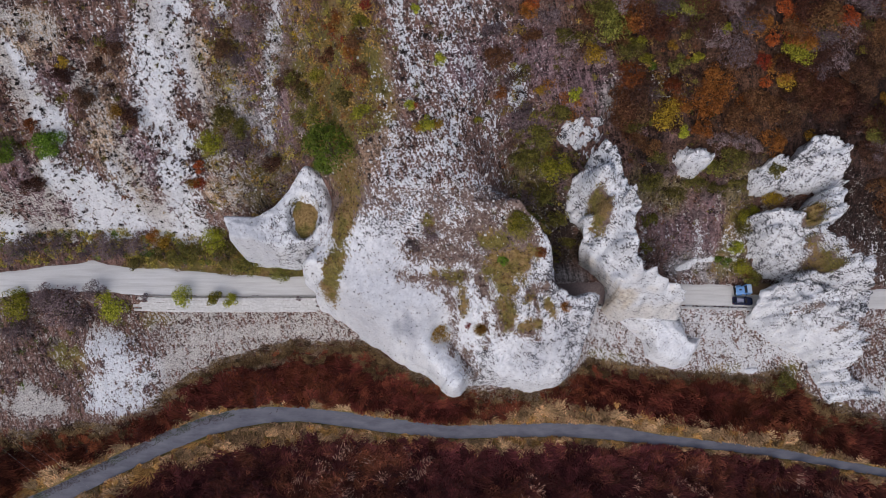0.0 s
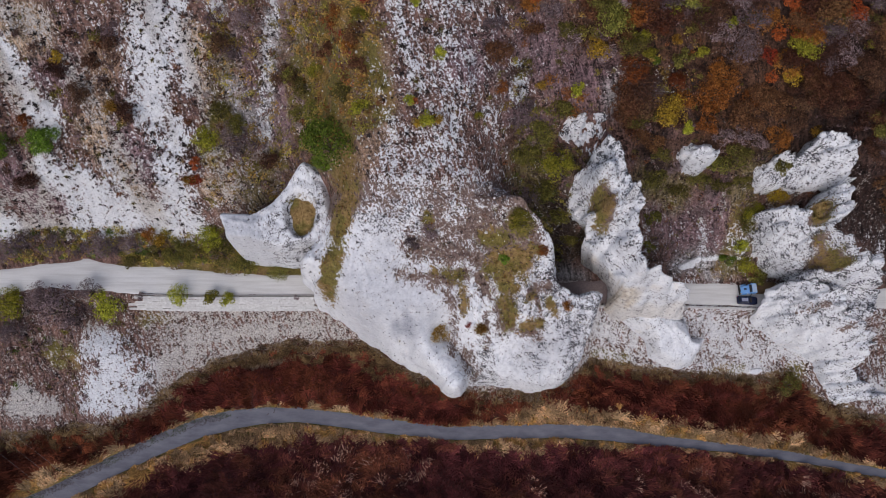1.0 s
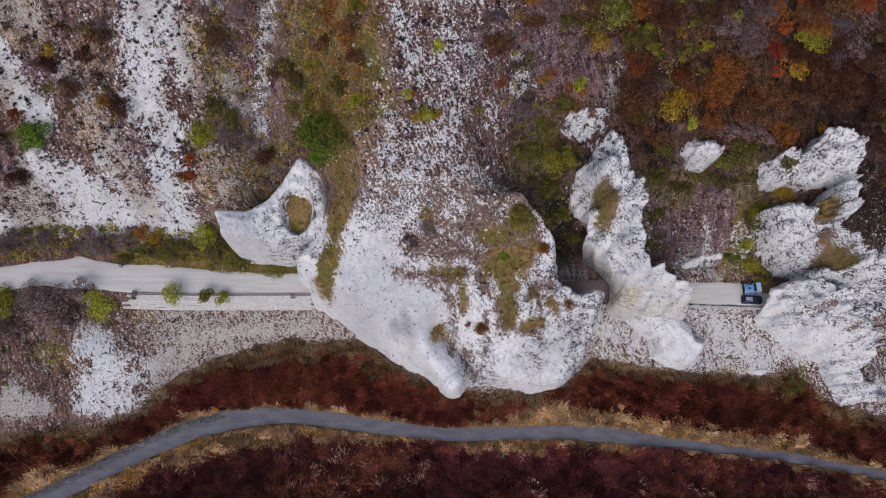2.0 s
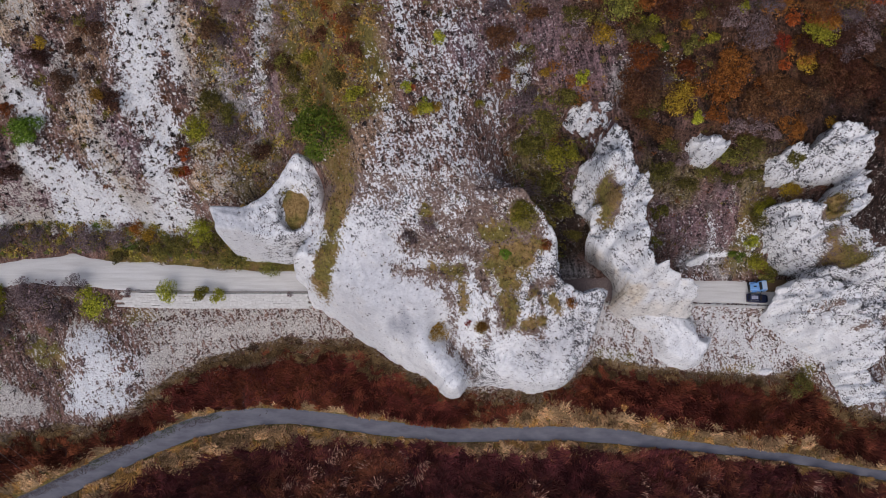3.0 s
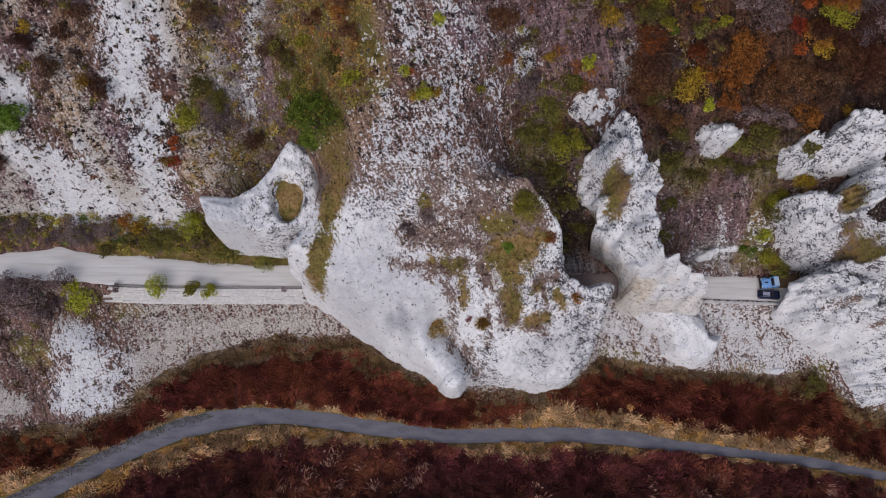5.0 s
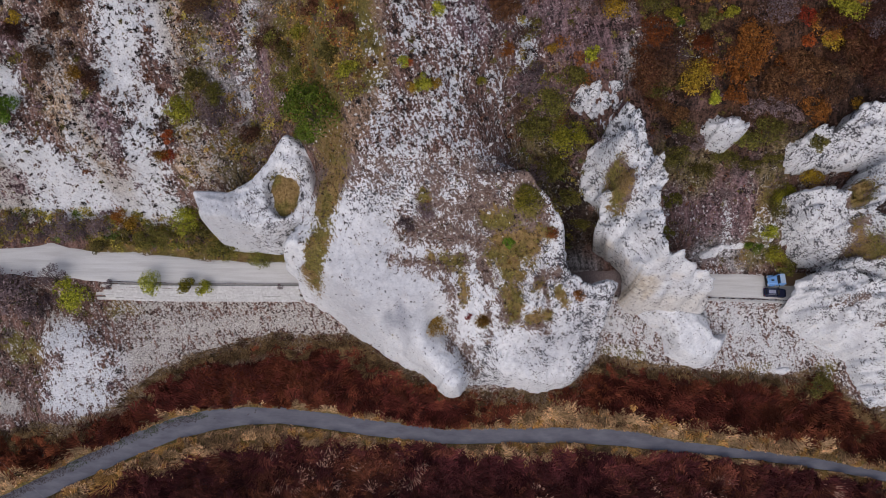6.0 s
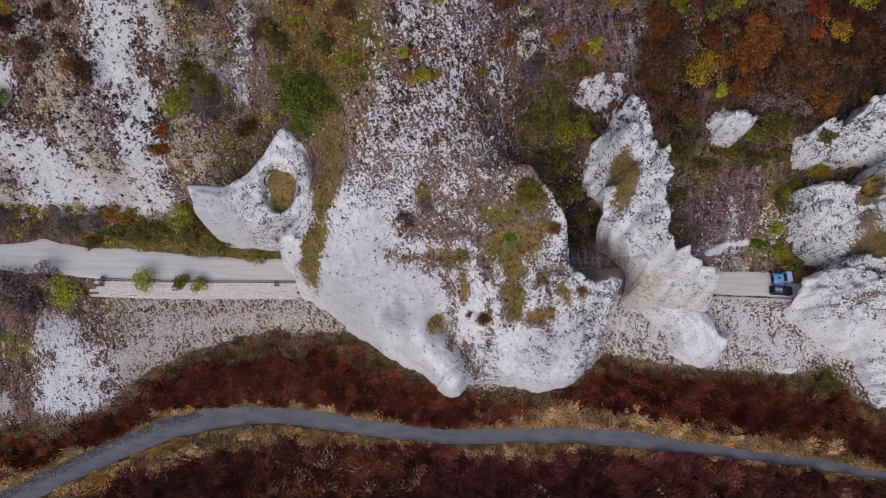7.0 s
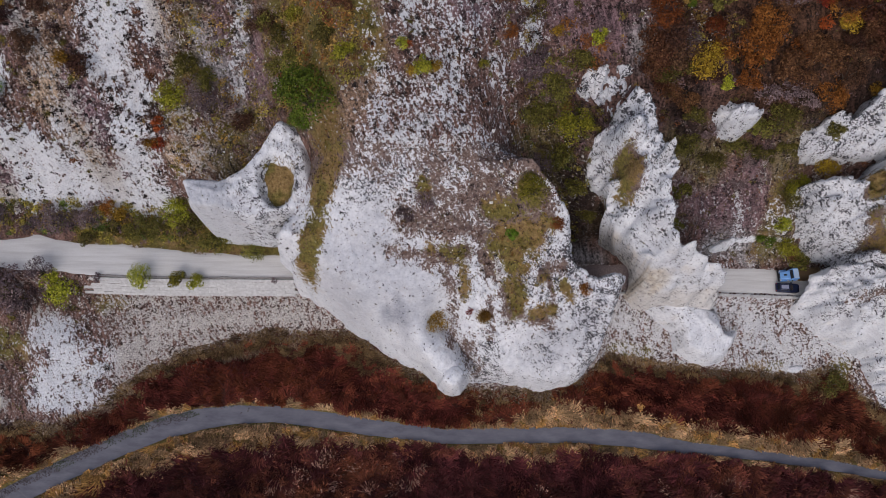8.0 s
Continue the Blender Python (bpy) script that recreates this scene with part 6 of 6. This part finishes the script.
# a dark kerb rail along the top of the wall, and a low parapet between the rocks
KERB = plain_material("weathered_grey_concrete", (0.3, 0.29, 0.285), 0.9, 0, 0.3, 0.6, 2.0)
bm = bmesh.new()
for i in range(20):
    x0 = -67.5 + i * 2.0
    yk = float(knots(np.float64(x0 + 1), ROAD_S)) - 0.12
    box(bm, x0, x0 + 1.94, yk - 0.14, yk + 0.14, 8.85, 9.3, 0.03)
part("kerb", bm, KERB, wall, "grey concrete kerb along the wall top")

parapet = tagged(new("parapet_wall"), "low pale stone parapet along the road between rocks", "wall", "", "structure")
bm = bmesh.new()
box(bm, -0.97, 0.97, -0.24, 0.24, 0, 0.62, 0.04, 0.97)
stone_mesh = bpy.data.meshes.new("parapet_stone")
bm.to_mesh(stone_mesh)
bm.free()
stone_mesh.materials.append(BLOCK)
for i in range(24):
    xc = 29 + i * 2.0
    ob = new("parapet_stone", stone_mesh)
    ob.parent = parapet
    ob.matrix_basis = pose(xc, float(knots(np.float64(xc), ROAD_S)) - 0.55, 8.85, 0, rng.uniform(-0.8, 0.8), -0.6 + rng.uniform(-0.8, 0.8))


# ---------------------------------------------------------------- vehicles
GLASS = plain_material("dark_window_glass", (0.02, 0.023, 0.03), 0.08, 0, 0.7, 0.05)
RUBBER = plain_material("black_tyre_rubber", (0.02, 0.02, 0.021), 0.85, 0, 0.3)
STEEL = plain_material("dull_steel", (0.32, 0.32, 0.33), 0.45, 0.8)
NAVY = plain_material("dark_navy_car_paint", (0.018, 0.024, 0.06), 0.25, 0.1, 0.6, 0.12)
BLUE = plain_material("light_blue_cab_paint", (0.16, 0.36, 0.72), 0.4, 0, 0.5, 0.25)
PALE_BLUE = plain_material("pale_blue_roof_paint", (0.42, 0.56, 0.76), 0.4, 0, 0.5, 0.2)
BOARD = plain_material("worn_brown_boards", (0.17, 0.11, 0.06), 0.85, 0, 0.3, 0.6, 6.0)
BLACK = plain_material("black_plastic", (0.015, 0.015, 0.017), 0.6, 0, 0.4)
LAMP = plain_material("clear_lamp_glass", (0.75, 0.75, 0.72), 0.15, 0, 0.6)
TAIL = plain_material("red_lamp_glass", (0.35, 0.02, 0.02), 0.2, 0, 0.6)


def loft(sections):
    """A hull through cross-sections (x, half width, bottom, top, roundness), closed at both ends."""
    bm, rings = bmesh.new(), []
    for x, w, z0, z1, rd in sections:
        ring = [(-w, z0), (-w * 1.0, z0 + (z1 - z0) * 0.5), (-w * (1 - 0.3 * rd), z1 - 0.18 * rd), (-w * (1 - 0.75 * rd), z1), (w * (1 - 0.75 * rd), z1), (w * (1 - 0.3 * rd), z1 - 0.18 * rd), (w, z0 + (z1 - z0) * 0.5), (w, z0)]
        rings.append([bm.verts.new((x, y, z)) for y, z in ring])
    for a, b in zip(rings[:-1], rings[1:]):
        for i in range(8):
            bm.faces.new((a[i], a[(i + 1) % 8], b[(i + 1) % 8], b[i]))
    bm.faces.new(rings[0][::-1])
    bm.faces.new(rings[-1])
    bmesh.ops.recalc_face_normals(bm, faces=bm.faces)
    return bm


def wheel(parent, x, y, r, w):
    bm = bmesh.new()
    made = bmesh.ops.create_cone(bm, cap_ends=True, segments=24, radius1=r, radius2=r, depth=w)["verts"]
    bmesh.ops.transform(bm, matrix=pose(x, y, r, 90), verts=made)
    bmesh.ops.bevel(bm, geom=[e for e in bm.edges if len(e.link_faces) == 2 and e.calc_face_angle(0) > 1], offset=0.04, segments=2, affect="EDGES")
    tyre = part("wheel", bm, RUBBER, parent)
    bm = bmesh.new()
    made = bmesh.ops.create_cone(bm, cap_ends=True, segments=20, radius1=r * 0.58, radius2=r * 0.52, depth=w + 0.03)["verts"]
    bmesh.ops.transform(bm, matrix=pose(x, y, r, 90), verts=made)
    part("rim", bm, STEEL, tyre)


def slab(points, thick, material, name, parent, label=""):
    """A thin pane or panel through four corners."""
    bm = bmesh.new()
    vs = [bm.verts.new(p) for p in points]
    f = bm.faces.new(vs)
    bm.normal_update()
    n = f.normal.copy()
    got = bmesh.ops.extrude_face_region(bm, geom=[f])["geom"]
    bmesh.ops.translate(bm, vec=n * thick, verts=[v for v in got if isinstance(v, bmesh.types.BMVert)])
    bmesh.ops.recalc_face_normals(bm, faces=bm.faces)
    return part(name, bm, material, parent, label)


def estate_car(m):
    car = tagged(new("car"), "dark navy estate car with a pale glass roof on the road", "car")
    part("body", loft([(-2.25, 0.72, 0.42, 0.78, 0.2), (-2.1, 0.86, 0.28, 0.95, 0.2), (-1.2, 0.9, 0.22, 0.98, 0.15), (0.9, 0.9, 0.22, 0.96, 0.15), (1.8, 0.87, 0.25, 0.9, 0.2), (2.2, 0.74, 0.32, 0.74, 0.25)]), NAVY, car)
    part("cabin", loft([(-2.08, 0.66, 0.94, 1.02, 0.2), (-1.75, 0.7, 0.94, 1.42, 0.3), (-0.9, 0.72, 0.94, 1.5, 0.3), (0.1, 0.7, 0.94, 1.46, 0.3), (0.95, 0.66, 0.9, 0.98, 0.2)]), NAVY, car)
    slab([(0.86, -0.56, 1.03), (0.86, 0.56, 1.03), (0.2, 0.48, 1.44), (0.2, -0.48, 1.44)], 0.02, GLASS, "windscreen", car)
    slab([(-2.03, 0.52, 1.1), (-2.03, -0.52, 1.1), (-1.8, -0.46, 1.4), (-1.8, 0.46, 1.4)], 0.02, GLASS, "rear_window", car)
    slab([(-1.5, -0.36, 1.478), (-0.1, -0.36, 1.476), (-0.1, 0.36, 1.476), (-1.5, 0.36, 1.478)], 0.03, plain_material("pale_roof_glass", (0.3, 0.32, 0.42), 0.12, 0, 0.7), "roof_panel", car, "pale reflecting roof glass")
    for s in (-1, 1):
        slab([(-1.6, s * 0.715, 1.04), (0.55, s * 0.715, 1.04), (0.1, s * 0.65, 1.36), (-1.5, s * 0.66, 1.36)], 0.015, GLASS, "side_window", car)
        bm = box(bmesh.new(), -1.6, 0.0, s * 0.58 - 0.02, s * 0.58 + 0.02, 1.47, 1.54, 0.015)
        part("roof_rail", bm, STEEL, car)
        part("mirror", box(bmesh.new(), 0.45, 0.65, s * 0.98 - 0.1, s * 0.98 + 0.1, 0.95, 1.08, 0.03), NAVY, car)
        part("headlight", box(bmesh.new(), 2.02, 2.16, s * 0.6 - 0.16, s * 0.6 + 0.16, 0.6, 0.74, 0.03), LAMP, car)
        part("tail_light", box(bmesh.new(), -2.22, -2.1, s * 0.66 - 0.12, s * 0.66 + 0.12, 0.7, 0.86, 0.03), TAIL, car)
        for xw in (-1.38, 1.38):
            wheel(car, xw, s * 0.8, 0.32, 0.22)
    car.matrix_basis = m
    return car


def cargo_truck(m):
    truck = tagged(new("truck"), "blue-cabbed truck with an open brown cargo bed", "truck")
    part("chassis", box(bmesh.new(), -3.9, 3.7, -0.45, 0.45, 0.55, 0.85, 0.03), BLACK, truck)
    part("bonnet", loft([(1.9, 0.9, 0.85, 1.75, 0.2), (2.6, 0.82, 0.85, 1.7, 0.25), (3.5, 0.72, 0.85, 1.55, 0.3), (3.75, 0.6, 0.95, 1.4, 0.3)]), BLUE, truck)
    cab = part("cab", loft([(0.55, 1.05, 0.85, 2.45, 0.15), (0.7, 1.1, 0.85, 2.62, 0.15), (1.6, 1.1, 0.85, 2.6, 0.15), (1.95, 1.06, 0.85, 1.85, 0.15)]), BLUE, truck)
    part("roof", box(bmesh.new(), 0.66, 1.6, -0.9, 0.9, 2.6, 2.68, 0.03), PALE_BLUE, cab, "pale blue cab roof")
    slab([(1.97, -0.86, 1.9), (1.97, 0.86, 1.9), (1.66, 0.8, 2.5), (1.66, -0.8, 2.5)], 0.02, GLASS, "windscreen", cab)
    for s in (-1, 1):
        slab([(0.8, s * 1.095, 1.75), (1.7, s * 1.09, 1.75), (1.55, s * 1.04, 2.4), (0.85, s * 1.05, 2.4)], 0.015, GLASS, "side_window", cab)
        part("mirror", box(bmesh.new(), 1.75, 1.85, s * 1.28 - 0.12, s * 1.28 + 0.12, 1.8, 2.2, 0.02), BLACK, cab)
        part("mudguard", loft([(2.3, 0.3, 0.85, 1.05, 0.3), (2.9, 0.3, 0.95, 1.2, 0.3), (3.55, 0.3, 0.75, 0.95, 0.3)]), BLUE, truck).location.y = s * 0.85
        part("headlight", box(bmesh.new(), 3.5, 3.64, s * 0.86 - 0.12, s * 0.86 + 0.12, 0.95, 1.15, 0.03), LAMP, truck)
        part("tail_light", box(bmesh.new(), -4.02, -3.92, s * 0.95 - 0.1, s * 0.95 + 0.1, 0.85, 1.0, 0.02), TAIL, truck)
        wheel(truck, 2.9, s * 0.9, 0.5, 0.3)
        for xw in (-1.5, -2.7):
            wheel(truck, xw, s * 0.88, 0.5, 0.42)
    part("grille", box(bmesh.new(), 3.72, 3.8, -0.5, 0.5, 0.95, 1.35, 0.02), BLACK, truck)
    part("bumper", box(bmesh.new(), 3.7, 3.95, -1.05, 1.05, 0.6, 0.82, 0.04), BLACK, truck)
    part("vent", box(bmesh.new(), 2.5, 3.1, -0.16, 0.16, 1.66, 1.74, 0.03), BLACK, truck, "black bonnet air intake")
    bed = part("cargo_bed", box(bmesh.new(), -3.95, 0.35, -1.18, 1.18, 1.05, 1.2, 0.02), BOARD, truck)
    for i in range(8):
        y0 = -1.08 + i * 0.27
        part("plank", box(bmesh.new(), -3.88, 0.28, y0 + 0.01, y0 + 0.26, 1.203, 1.24, 0.01), BOARD, bed)
    for s in (-1, 1):
        part("side_board", box(bmesh.new(), -3.95, 0.35, s * 1.15 - 0.04, s * 1.15 + 0.04, 1.2, 1.85, 0.02), BOARD, bed)
    for xe in (-3.92, 0.32):
        part("end_board", box(bmesh.new(), xe - 0.04, xe + 0.04, -1.12, 1.12, 1.2, 1.85 if xe < 0 else 2.05, 0.02), BOARD, bed)
    truck.matrix_basis = m
    return truck


ON_ROAD = BENCH + 0.055
estate_car(pose(67.2, 28.7, ON_ROAD, 0, 0, -3))
cargo_truck(pose(69.4, 31.2, ON_ROAD, 0, 0, 183))

# ---------------------------------------------------------------- overhead cables across the valley
CABLE = plain_material("grey_cable", (0.22, 0.21, 0.21), 0.6, 0.3)
for a, b in (((-130, 26, 9.6), (-40, -36, 9.6)), ((-130, 23.4, 9.2), (-40, -38.6, 9.2)), ((-130, 20.4, 9.6), (-40, -41.6, 9.6))):
    curve = bpy.data.curves.new("cable", "CURVE")
    curve.dimensions, curve.bevel_depth, curve.bevel_resolution = "3D", 0.018, 1
    line = curve.splines.new("POLY")
    line.points.add(24)
    for i, p in enumerate(line.points):
        u = i / 24
        p.co = (a[0] + (b[0] - a[0]) * u, a[1] + (b[1] - a[1]) * u, a[2] + (b[2] - a[2]) * u - 2.2 * 4 * u * (1 - u), 1)
    curve.materials.append(CABLE)
    tagged(new("overhead_cable", curve), "thin grey power cable sagging over the reeds", "cable", "cables over the reeds")
